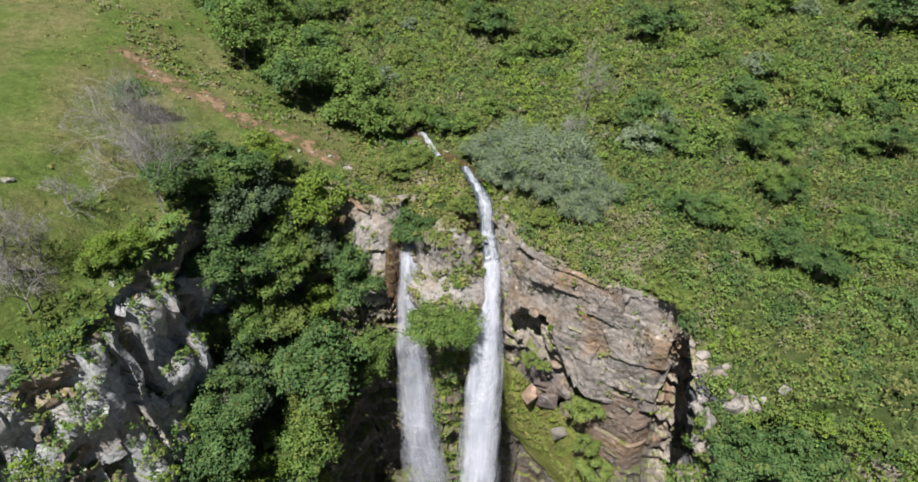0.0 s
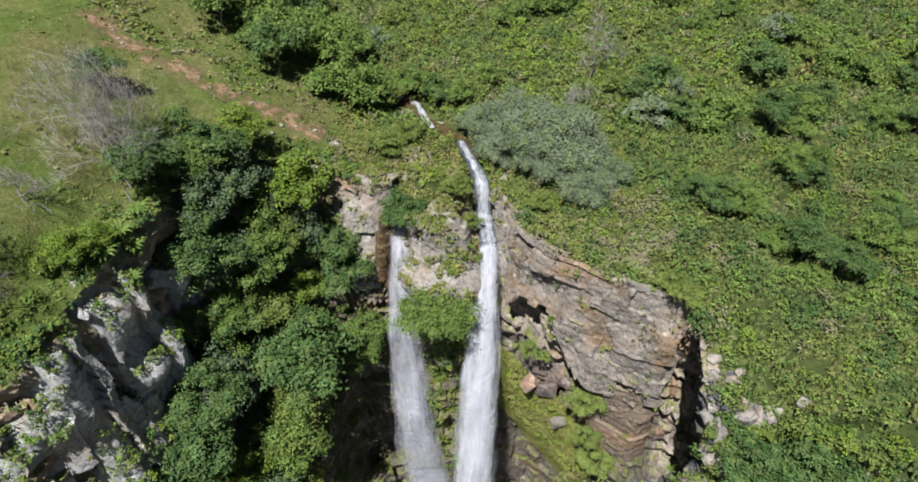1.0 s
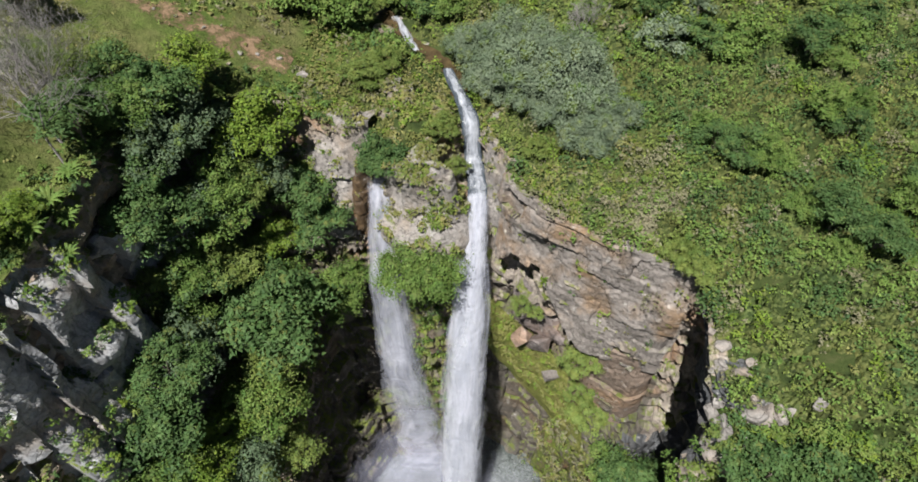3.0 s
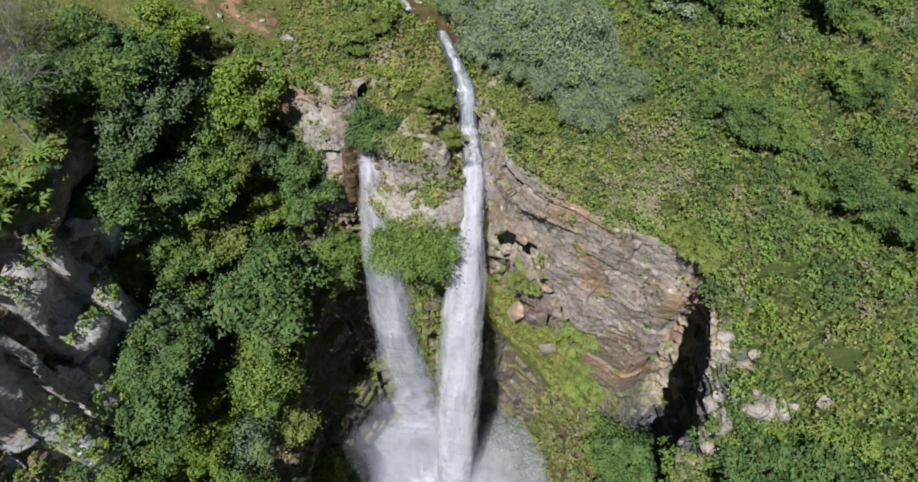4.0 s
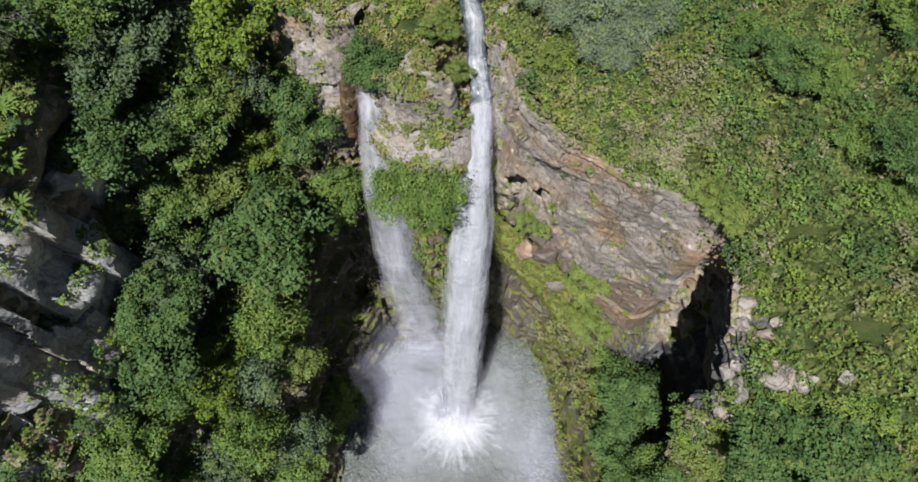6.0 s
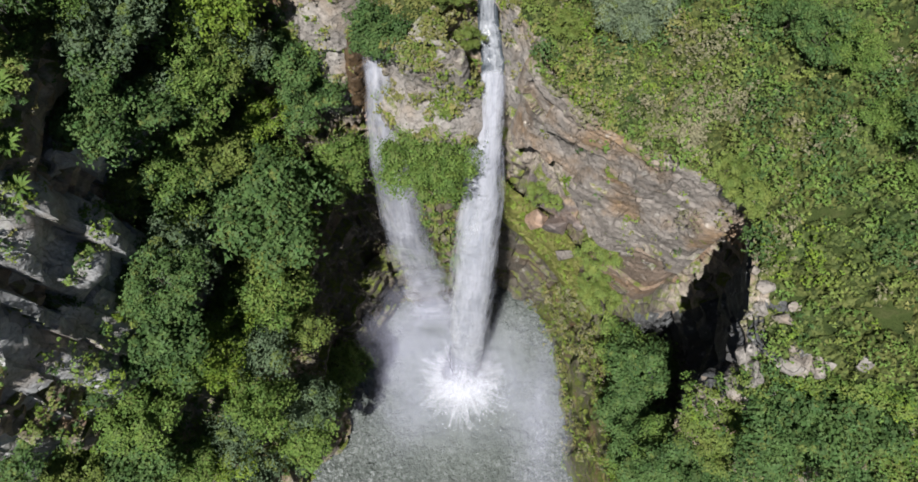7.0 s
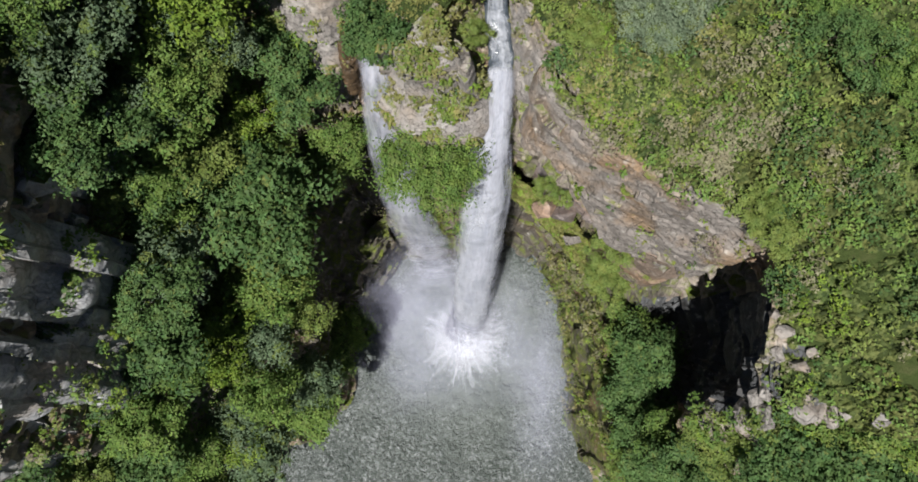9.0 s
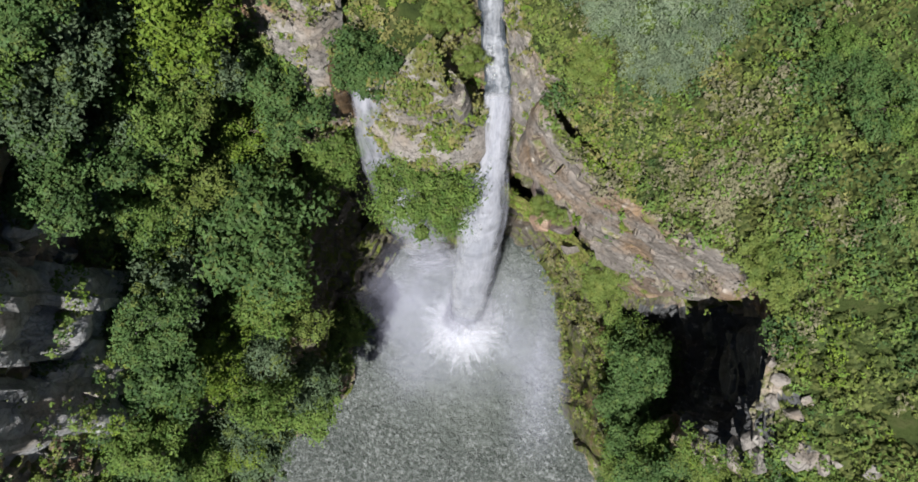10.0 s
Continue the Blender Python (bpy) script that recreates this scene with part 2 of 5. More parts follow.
def grid_faces(rows, cols):
    i = np.arange(rows * cols).reshape(rows, cols)
    return np.stack([i[:-1, :-1], i[:-1, 1:], i[1:, 1:], i[1:, :-1]], -1).reshape(-1, 4)


# ---- the land: cross-sections round the gorge, from the west bank past the falls to the east bank ----
def plateau(x, y):
    """Height of the land above the gorge."""
    z = 66.0 + 0.13 * np.maximum(0, x - 18) + 0.035 * np.maximum(0, y - 60)
    z = z + 0.42 * np.maximum(0, -16 - x) * np.clip((150 - np.abs(x)) / 100, 0.2, 1)
    z = z + 0.12 * np.maximum(0, y - 135)
    river = 2.5 - 0.62 * np.maximum(0, y - 88) - 8.0 * np.sin(np.clip((y - 92) / 60, 0, 3))
    gap = np.abs(x - river)
    z = z - 3.0 * np.exp(-(gap / 7.0) ** 2) * np.clip((y - 78) / 8, 0, 1)
    return np.minimum(z, 200 + 0 * x)


SECTIONS = []


def section(angle, base, low, mid, back, upper, rim, rough=1.0):
    """One cross-section from the water up to the rim; angle: the way in which the land goes on beyond the rim."""
    SECTIONS.append((angle, rough, np.array([base, low, mid, back, upper, rim], dtype=float)))


# west bank, wooded
section(216, (-95, -300, -1), (-110, -300, 20), (-125, -300, 40), (-135, -300, 50), (-145, -300, 60), (-160, -300, 74))
section(201, (-33, 18, -1), (-36, 20, 18), (-40, 22, 34), (-43, 24, 43), (-46, 26, 54), (-50, 28, 72))
section(191, (-25, 30, -1), (-27, 31, 15), (-31, 33, 31), (-35, 35, 42), (-38, 37, 54), (-42, 39, 70))
section(179, (-19, 37, -1), (-20, 39, 15), (-25, 41, 31), (-31, 43, 41), (-36, 44, 54), (-37, 46, 72))
section(166, (-17.5, 46, -1), (-19, 47, 17), (-21, 49, 32), (-28, 51, 42), (-34, 53, 54), (-34.3, 55, 73))
section(151, (-15, 56, -1), (-17.6, 57.2, 20), (-19, 59, 36), (-26, 61, 45), (-32.5, 62, 55), (-32.8, 64, 73))
section(128, (-13.5, 62, -1), (-15.6, 63.5, 20), (-17, 66.5, 38), (-21, 69, 46), (-25, 71, 55), (-29, 76, 70))
section(113, (-12.5, 65.5, -1), (-14, 67, 20), (-15, 70, 37), (-16, 72, 44), (-18, 75, 52), (-20, 81, 68))
# head wall with the two falls
section(104, (-10.5, 65, -1), (-11, 68, 15), (-11.5, 72, 37), (-11.8, 73, 45), (-12, 74.5, 54), (-13.3, 78, 66.5))
section(98, (-7, 62, -1), (-8, 66, 14), (-8.5, 71, 37), (-8.7, 73, 46), (-9, 75, 57), (-9.5, 80, 63.5))
section(93, (-3, 62, -1), (-3, 65, 18), (-2, 67, 39), (-2, 66.5, 47), (-2, 68, 55), (-2, 74, 65))
section(88, (2, 62, -1), (3, 66, 18), (4, 69, 39), (4.2, 70, 47), (4.6, 72, 57), (4, 82, 64))
section(80, (8, 68, -1), (8.3, 68, 18), (8.6, 67.6, 39), (8.8, 68, 46), (9, 68.5, 55), (9.3, 71, 64.5))
# sandstone-like ledge over a hollow, with a grassy bench below
section(66, (13.4, 67, -1), (13.6, 66.4, 22), (13.6, 65, 37), (12.6, 66.5, 45), (12.8, 61.7, 53), (14.2, 64, 66))
section(56, (17.4, 61, -1), (17.6, 61, 18), (17.6, 61, 33), (16.8, 60.5, 43), (17.4, 59, 52), (18, 60.8, 66))
section(46, (19.5, 53, -1), (20.5, 54, 18), (21, 54.5, 33), (22, 55.8, 42), (22.5, 55.8, 52), (23, 57.4, 66))
# shaded inner corner and the east wall
section(38, (20.5, 50, -1), (22.5, 50.5, 18), (27.5, 52.6, 28), (31, 54.6, 43), (28.5, 54.4, 55), (25.8, 54.2, 66))
section(15, (20.8, 45, -1), (22.8, 45, 16), (28.4, 45.7, 27), (31.5, 46, 43), (27.8, 46.4, 55), (24.8, 46.8, 65))
section(-2, (21, 37, -1), (22.5, 37.5, 14), (23.5, 38, 25), (24.6, 38.4, 37), (25, 39.6, 51), (25.4, 41.5, 63))
section(-14, (22, 27, -1), (24, 29, 12), (26, 31.5, 27), (28.6, 34, 42), (30.6, 36.6, 54), (32.0, 40.6, 65))
section(-22, (28, 15, -1), (31, 18, 14), (35, 22, 27), (38, 26, 43), (40, 30, 55), (42, 33.5, 65))
section(-30, (45, -10, -1), (49, -4, 14), (54, 2, 27), (59, 8, 43), (62, 13, 55), (65, 18, 66))
section(-42, (140, -300, -1), (160, -300, 20), (180, -300, 35), (195, -300, 45), (210, -300, 55), (230, -300, 70))


def spread(values, counts):
    """Smooth curve through values (first axis), with so many steps in each interval."""
    v = np.asarray(values, dtype=float)
    n = len(v)
    out = []
    for i in range(n - 1):
        p0, p1, p2, p3 = v[max(i - 1, 0)], v[i], v[i + 1], v[min(i + 2, n - 1)]
        m1, m2 = (p2 - p0) * 0.32, (p3 - p1) * 0.32
        for k in range(counts[i]):
            s = k / counts[i]
            a, b = 2 * s ** 3 - 3 * s ** 2 + 1, s ** 3 - 2 * s ** 2 + s
            c, d = -2 * s ** 3 + 3 * s ** 2, s ** 3 - s ** 2
            out.append(a * p1 + b * m1 + c * p2 + d * m2)
    out.append(v[-1])
    return np.array(out)


def land():
    rims = np.array([s[2][-1] for s in SECTIONS])
    tiers = np.array([s[2] for s in SECTIONS])
    counts = []
    for i in range(len(rims) - 1):
        length = np.linalg.norm(tiers[i + 1] - tiers[i], axis=1).max()
        counts.append(int(min(60, max(8, length / 0.42))))
    # far stretches downstream need a finer step close to the falls only
    cols = spread(tiers, counts)
    angles = spread(np.array([[s[0]] for s in SECTIONS]), counts)[:, 0]
    nc = len(cols)
    wall = np.stack([spread(c, [26, 26, 16, 16, 26]) for c in cols])
    out = np.concatenate([[0.0], np.cumsum(0.55 * 1.031 ** np.arange(118)), [230, 330, 520, 900, 1600, 3000]])
    out = np.unique(out)
    rad = np.radians(angles)
    way = np.stack([np.cos(rad), np.sin(rad)], -1)
    top = np.zeros((nc, len(out), 3))
    top[:, :, :2] = wall[:, -1, None, :2] + way[:, None, :] * out[None, :, None]
    blend = np.clip(out / 9.0, 0, 1)
    blend = (blend * blend * (3 - 2 * blend))[None, :]
    top[:, :, 2] = wall[:, -1, None, 2] * (1 - blend) + plateau(top[:, :, 0], top[:, :, 1]) * blend
    # relief of the rock: beds that step in and out, ribs and cracks
    full = wall.copy()
    du = np.gradient(full, axis=0)
    dv = np.gradient(full, axis=1)
    nor = np.cross(du, dv)
    nor /= np.linalg.norm(nor, axis=2, keepdims=True) + 1e-9
    nr = full.shape[1]
    for c in range(nc):
        for r in range(nr):
            p = full[c, r]
            fade = min(1.0, (nr - 1 - r) / 3.0)
            if p[1] < -20:
                continue
            rock = 1.5 * fbm(p, 0.11, 4, 3.1)
            q = (p[0] * 0.1, p[1] * 0.1, p[2] * 0.55 + 0.12 * p[0])
            bed = noise.cell(Vector((q[0] * 0.7, q[1] * 0.7, q[2] * 1.3)))
            bed2 = noise.cell(Vector((q[0] * 3.1 + 7, q[1] * 3.1, q[2] * 2.9)))
            d = rock + 0.9 * (bed - 0.5) + 0.55 * (bed2 - 0.5) + 0.35 * fbm(p, 0.7, 3, 9.0)
            full[c, r] = p + nor[c, r] * d * fade
    for c in range(nc):
        for r in range(1, len(out)):
            p = top[c, r]
            k = min(1.0, r / 5.0)
            top[c, r, 2] += k * (0.9 * fbm(p, 0.06, 4, 5.5) + 0.35 * fbm(p, 0.35, 3, 1.7))
    return full, top


WALL, TOP = land()
nc, nr, nt = WALL.shape[0], WALL.shape[1], TOP.shape[1]
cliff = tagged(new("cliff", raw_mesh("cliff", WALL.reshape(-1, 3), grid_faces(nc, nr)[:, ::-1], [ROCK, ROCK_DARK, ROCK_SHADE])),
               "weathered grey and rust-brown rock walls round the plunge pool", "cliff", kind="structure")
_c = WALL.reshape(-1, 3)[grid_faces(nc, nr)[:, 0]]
# wet wall near the falls, also darkened for the shade low down
damp_shaded = (_c[:, 2] < 44 + 3 * np.sin(_c[:, 0] * 0.7)) & (np.abs(_c[:, 0] + 2) < 17.5) & (_c[:, 1] > 44)
# gap below the slab: not wet, its shade is put into the colour
damp_shaded |= (_c[:, 0] > 15) & (_c[:, 0] < 26.5) & (_c[:, 1] > 48) & (_c[:, 2] < 46)
# faces below the east overhang get the rock with shade in its colour
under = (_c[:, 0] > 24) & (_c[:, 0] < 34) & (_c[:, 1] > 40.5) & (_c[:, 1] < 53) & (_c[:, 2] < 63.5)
cliff.data.polygons.foreach_set("material_index", np.where(under, 2, damp_shaded).astype(np.int32))
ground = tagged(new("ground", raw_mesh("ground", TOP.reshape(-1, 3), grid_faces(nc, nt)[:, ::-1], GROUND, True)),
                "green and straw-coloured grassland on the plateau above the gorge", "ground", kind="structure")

_v = np.concatenate([WALL.reshape(-1, 3), TOP.reshape(-1, 3)])
_f = np.concatenate([grid_faces(nc, nr), grid_faces(nc, nt) + nc * nr])
LAND = BVHTree.FromPolygons(_v.tolist(), _f.tolist())


def drop(x, y, top=400.0):
    """The land's height and slope at a place."""
    p, n, _, _ = LAND.ray_cast(Vector((x, y, top)), Vector((0, 0, -1)))
    if p is None:
        return None, None
    return p.z, abs(n.z)


def river_x(y):
    return 2.5 - 0.62 * max(0, y - 88) - 8.0 * math.sin(min(3, max(0, (y - 92) / 60)))


# ---- water ----
def water_material():
    """Milky churned water: white round the plunge, torn foam drifting outwards, choppy with painted sun glints further
    off.
    """
    n = Nodes("milky_green_water")
    pos = n.add("NewGeometry").outputs["Position"]
    off = n.add("VectorMath", operation="SUBTRACT")
    n.link(pos, off.inputs[0])
    off.inputs[1].default_value = (1.6, 48.2, 0.0)
    far = n.add("VectorMath", operation="LENGTH")
    n.link(off.outputs[0], far.inputs[0])
    far = far.outputs["Value"]
    way = n.add("VectorMath", operation="NORMALIZE")
    n.link(off.outputs[0], way.inputs[0])
    rays = n.add("VectorMath", operation="MULTIPLY_ADD")
    n.link(way.outputs[0], rays.inputs[0])
    rays.inputs[1].default_value = (6, 6, 6)
    slow = n.add("VectorMath", operation="SCALE")
    n.link(pos, slow.inputs[0])
    slow.inputs["Scale"].default_value = 0.22
    n.link(slow.outputs[0], rays.inputs[2])
    burst = n.noise(rays.outputs[0], 1.0, 6.0, 0.7, 0.4)
    foam = n.math("ADD", n.step(far, 10.0, 2.0), n.math("MULTIPLY", n.math("SUBTRACT", burst, 0.5), 1.8))
    torn = n.noise(pos, 0.42, 8.0, 0.72, 1.2)
    base = n.ramp(n.noise(pos, 0.1, 3.0), (0.3, (0.066, 0.078, 0.07)), (0.7, (0.105, 0.118, 0.108)))
    milky = n.math("MULTIPLY", n.step(far, 19.0, 6.0), n.step(torn, 0.3, 0.7))
    col = n.mix(n.math("MULTIPLY", milky, 0.4), base, (0.17, 0.182, 0.185))
    col = n.mix(n.math("MULTIPLY", n.step(torn, 0.55, 0.75), 0.3), col, (0.27, 0.285, 0.29))
    col = n.mix(n.step(foam, 0.3, 1.4), col, (0.58, 0.59, 0.64))
    calm = n.step(far, 9.0, 24.0)
    # pale flecks away from the plunge: sun glitter put into the colour
    glints = n.step(n.noise(pos, 1.5, 6.0, 0.72, 0.7), 0.47, 0.64)
    drift = n.step(n.noise(pos, 0.2, 4.0, 0.6, 0.8), 0.3, 0.7)
    col = n.mix(n.math("MULTIPLY", n.math("MULTIPLY", glints, calm), n.math("ADD", 0.15, n.math("MULTIPLY", drift, 0.6))), col, (0.46, 0.48, 0.49))
    chop = n.math("ADD", n.noise(pos, 1.1, 4.0, 0.6, 0.6), n.math("MULTIPLY", n.noise(pos, 2.7, 3.0, 0.6, 0.5), 0.5))
    n.bump(n.math("MULTIPLY", chop, n.math("ADD", 0.35, n.math("MULTIPLY", calm, 1.2))), 1.0, 0.75)
    mat = n.done(col, 0.16, 0.32)
    n.link(n.math("ADD", 0.19, n.math("MULTIPLY", n.step(far, 24.0, 10.0), 0.45)), n.bsdf.inputs["Roughness"])
    return mat


def white_water(name, streak, low, high, soft=0.25, tone=(0.84, 0.86, 0.88)):
    """Falling water: white strands, thinner towards the sides. The UV runs across and along the fall."""
    n = Nodes(name)
    uv = n.add("TexCoord").outputs["UV"]
    sep = n.add("SeparateXYZ")
    n.link(uv, sep.inputs[0])
    m = n.add("Mapping")
    m.inputs["Scale"].default_value = streak
    n.link(uv, m.inputs[0])
    f = n.noise(m.outputs[0], 1.0, 5.0, 0.6, 0.5)
    m2 = n.add("Mapping")
    m2.inputs["Scale"].default_value = (streak[0] * 0.6, streak[1] * 2.5, 1)
    n.link(uv, m2.inputs[0])
    f2 = n.noise(m2.outputs[0], 1.0, 4.0, 0.6, 1.0)
    side = n.math("MULTIPLY", n.math("ABSOLUTE", n.math("SUBTRACT", sep.outputs[0], 0.5)), 2.0)
    cover = n.math("SUBTRACT", n.math("ADD", f, n.math("MULTIPLY", f2, 0.6)), n.math("MULTIPLY", n.math("POWER", side, 2.2), 0.85))
    alpha = n.step(cover, low, high)
    ends = n.math("MINIMUM", n.step(sep.outputs[1], 0.0, 0.03), n.step(sep.outputs[1], 1.0, 1.0 - soft))
    n.bump(n.math("ADD", f, f2), 0.8, 0.5)
    m3 = n.add("Mapping")
    m3.inputs["Scale"].default_value = (streak[0] * 3.4, streak[1] * 1.1, 1)
    n.link(uv, m3.inputs[0])
    f3 = n.noise(m3.outputs[0], 1.0, 5.0, 0.65, 0.6)
    shade = n.math("ADD", n.math("MULTIPLY", f, 0.5), n.math("MULTIPLY", f3, 0.5))
    col = n.mix(n.step(shade, 0.36, 0.6), (tone[0] * 0.58, tone[1] * 0.61, tone[2] * 0.65), tone)
    mat = n.done(col, 0.5, 0.3)
    thin = n.add("BsdfTranslucent")
    thin.inputs[0].default_value = (*tone, 1)
    clear = n.add("BsdfTransparent")
    both, whole = n.add("MixShader"), n.add("MixShader")
    both.inputs[0].default_value = 0.35
    n.link(n.bsdf.outputs[0], both.inputs[1])
    n.link(thin.outputs[0], both.inputs[2])
    n.link(n.math("MULTIPLY", alpha, ends), whole.inputs[0])
    n.link(clear.outputs[0], whole.inputs[1])
    n.link(both.outputs[0], whole.inputs[2])
    n.link(whole.outputs[0], n.out.inputs[0])
    return mat


def mist_material(name, strength, scale=0.16, tone=(0.45, 0.46, 0.58)):
    """Drifting spray: thin, uneven, fading to nothing at the rim of each drift."""
    n = Nodes(name)
    sep = n.add("TexCoord")
    flat = n.add("VectorMath", operation="MULTIPLY")
    flat.inputs[1].default_value = (1, 1, 0)
    n.link(sep.outputs["Object"], flat.inputs[0])
    g = n.add("VectorMath", operation="LENGTH")
    n.link(flat.outputs[0], g.inputs[0])
    f = n.noise(n.add("NewGeometry").outputs["Position"], scale, 5.0, 0.62, 0.8)
    edge = n.math("POWER", n.step(g.outputs["Value"], 0.98, 0.05), 1.4)
    a = n.math("MULTIPLY", n.math("MULTIPLY", n.step(f, 0.2, 0.8), edge), strength)
    thin, body = n.add("BsdfTranslucent"), n.add("BsdfDiffuse")
    thin.inputs[0].default_value = body.inputs[0].default_value = (*tone, 1)
    half, clear, whole = n.add("MixShader"), n.add("BsdfTransparent"), n.add("MixShader")
    n.link(thin.outputs[0], half.inputs[1])
    n.link(body.outputs[0], half.inputs[2])
    n.link(a, whole.inputs[0])
    n.link(clear.outputs[0], whole.inputs[1])
    half.inputs[0].default_value = 0.8
    n.link(half.outputs[0], whole.inputs[2])
    n.link(whole.outputs[0], n.out.inputs[0])
    return n.mat


def spray_material():
    n = Nodes("white_spray_drops")
    f = n.noise(n.add("NewGeometry").outputs["Position"], 0.8, 3.0)
    return n.done(n.ramp(f, (0.3, (0.55, 0.56, 0.61)), (0.7, (0.7, 0.71, 0.76))), 0.6, 0.3)


SPRAY = spray_material()
WATER = water_material()
FALL = white_water("falling_white_water", (4, 20, 1), 0.18, 0.72, 0.14, (0.78, 0.79, 0.84))
VEIL = white_water("thin_falling_veil", (6, 8, 1), 0.3, 1.15, 0.35, (0.62, 0.63, 0.71))
MIST = mist_material("spray_mist", 0.34)
MIST_DENSE = mist_material("dense_spray_mist", 0.42, 0.4, (0.66, 0.67, 0.74))
RIVER = white_water("stream_over_rock", (6, 5, 1), 0.36, 0.95, 0.02, (0.70, 0.72, 0.79))
CHUTE_FOAM = white_water("foam_in_the_chute", (4, 9, 1), 0.46, 1.0, 0.02, (0.70, 0.72, 0.78))
DARK_RUN = plain("dark_sliding_water", (0.02, 0.025, 0.03), (0.07, 0.085, 0.1), 2.0, 0.15, (2, 2, 0.5), 0.05)


def pool():
    xs = np.concatenate([np.linspace(-90, -34, 14), np.linspace(-33, 25, 150), np.linspace(27, 80, 14)])
    ys = np.concatenate([np.linspace(-300, 8, 40), np.linspace(9, 72, 165)])
    gx, gy = np.meshgrid(xs, ys, indexing="ij")
    v = np.stack([gx, gy, 0 * gx], -1).reshape(-1, 3)
    for p in v:
        p[2] = 0.13 * fbm(p, 0.15, 2, 4.0) + 0.3 * fbm(p, 0.5, 3, 2.0)
    return tagged(new("water", raw_mesh("water", v, grid_faces(len(xs), len(ys)), WATER, True)),
                  "milky grey-green plunge pool with foam and ripples", "water", kind="structure")


pool()


def ribbon(name, path, width, mat, rows=90, cols=14, bulge=0.25, seed=0, shift=0.0, across=None):
    """A falling or running sheet of water along a path of points; width: metres at the path's start, middle and end."""
    pts = spread(np.array(path, dtype=float), [max(2, rows // (len(path) - 1))] * (len(path) - 1))
    n = len(pts)
    tang = np.gradient(pts, axis=0)
    verts, uvs = [], []
    for i, p in enumerate(pts):
        s = i / (n - 1)
        w = np.interp(s, np.linspace(0, 1, len(width)), width)
        side = np.array(across if across else (1.0, 0.0, 0.0))
        out = np.cross(side, tang[i])
        out = out / (np.linalg.norm(out) + 1e-9)
        out = -out
        for k in range(cols):
            u = k / (cols - 1)
            a = (u - 0.5) * math.pi
            ripple = 0.35 * fbm((u * 6 + seed * 3, s * 9, seed), 1.0, 3, seed) * min(1.0, w / 3)
            wob = 0.18 * w * fbm((seed, s * 5, u), 1.0, 2, seed + 4)
            q = p + side * (math.sin(a) * w / 2 * (1 + 0.15 * ripple) + wob * 0.5) + out * (math.cos(a) * bulge * w + ripple * 0.6 + shift)
            verts.append(q)
            uvs.append((u, s))
    f = grid_faces(n, cols)
    me = raw_mesh(name, verts, f, mat, True)
    layer = me.uv_layers.new(name="UVMap")
    uv = np.array(uvs, dtype=np.float32)[np.array([l.vertex_index for l in me.loops])]
    layer.data.foreach_set("uv", uv.ravel())
    return me


def waterfall_main():
    root = tagged(new("waterfall"), "tall white waterfall plunging free from a narrow rock chute", "waterfall", "waterfalls")
    line = ((1.0, 89.0), (1.5, 87.2), (2.1, 85.5), (2.7, 84), (3.3, 82), (3.9, 80), (4.2, 78), (4.45, 76), (4.7, 74.5))
    chute, high = [], 0.0
    for x, y in reversed(line):
        high = max(high + 0.12, max(drop(x + d, y)[0] for d in (-0.9, -0.45, 0, 0.45, 0.9)) + 0.45)
        chute.insert(0, (x, y, high))
    chute.append((4.75, 73.2, chute[-1][2] - 1.2))
    chute.append((4.6, 71.8, chute[-1][2] - 3.6))
    part("chute", ribbon("chute", chute, (1.3, 2.0, 2.3, 2.5), DARK_RUN, 90, 10, 0.1, 2, 0.1), None, root, "dark fast water sliding down the rock chute")
    part("foam", ribbon("foam", chute, (1.1, 1.8, 2.4, 2.8), CHUTE_FOAM, 80, 10, 0.14, 2, 0.2), None, root, "white streaks on the sliding water")
    g, v, w = 9.8, 7.6, 4.0
    fall = []
    for k in range(9):
        t = k / 8 * 3.24
        fall.append((4.7 - 0.85 * t, 73.6 - v * t, chute[-3][2] - 0.6 - w * t - g * t * t / 2))
    part("core", ribbon("core", fall, (2.4, 4.0, 5.0, 5.8, 6.4), FALL, 140, 20, 0.3, 5, 0.0), None, root, "solid white falling water")
    part("veil", ribbon("veil", fall, (2.7, 4.8, 6.4, 7.8, 9.2), VEIL, 140, 20, 0.33, 9, 0.35), None, root, "loose spray round the falling water")
    return root


def waterfall_side():
    root = tagged(new("waterfall"), "thin veil of white water spreading over dark wet rock", "waterfall", "waterfalls")
    fall = [(-6.9, 76.4, 60.2), (-6.9, 73.6, 57.5), (-7.0, 70.8, 47), (-6.5, 67.8, 32), (-5.3, 65.6, 20), (-4.2, 64.0, 12)]
    part("core", ribbon("core", fall, (2.9, 4.2, 5.6, 8.0), VEIL, 100, 16, 0.22, 3, 0.9), None, root, "grey-white falling veil")
    part("veil", ribbon("veil", fall, (3.2, 5.0, 7.4, 11.0), VEIL, 100, 16, 0.3, 7, 1.2), None, root)
    low = [(-4.8, 65.4, 17), (-4.2, 63.0, 10), (-3.8, 61.0, 4), (-3.4, 59.0, 0.3)]
    part("cascade", ribbon("cascade", low, (7.5, 9.5, 11.5), VEIL, 60, 18, 0.05, 11, 1.2), None, root, "white cascade over the boulders")
    return root


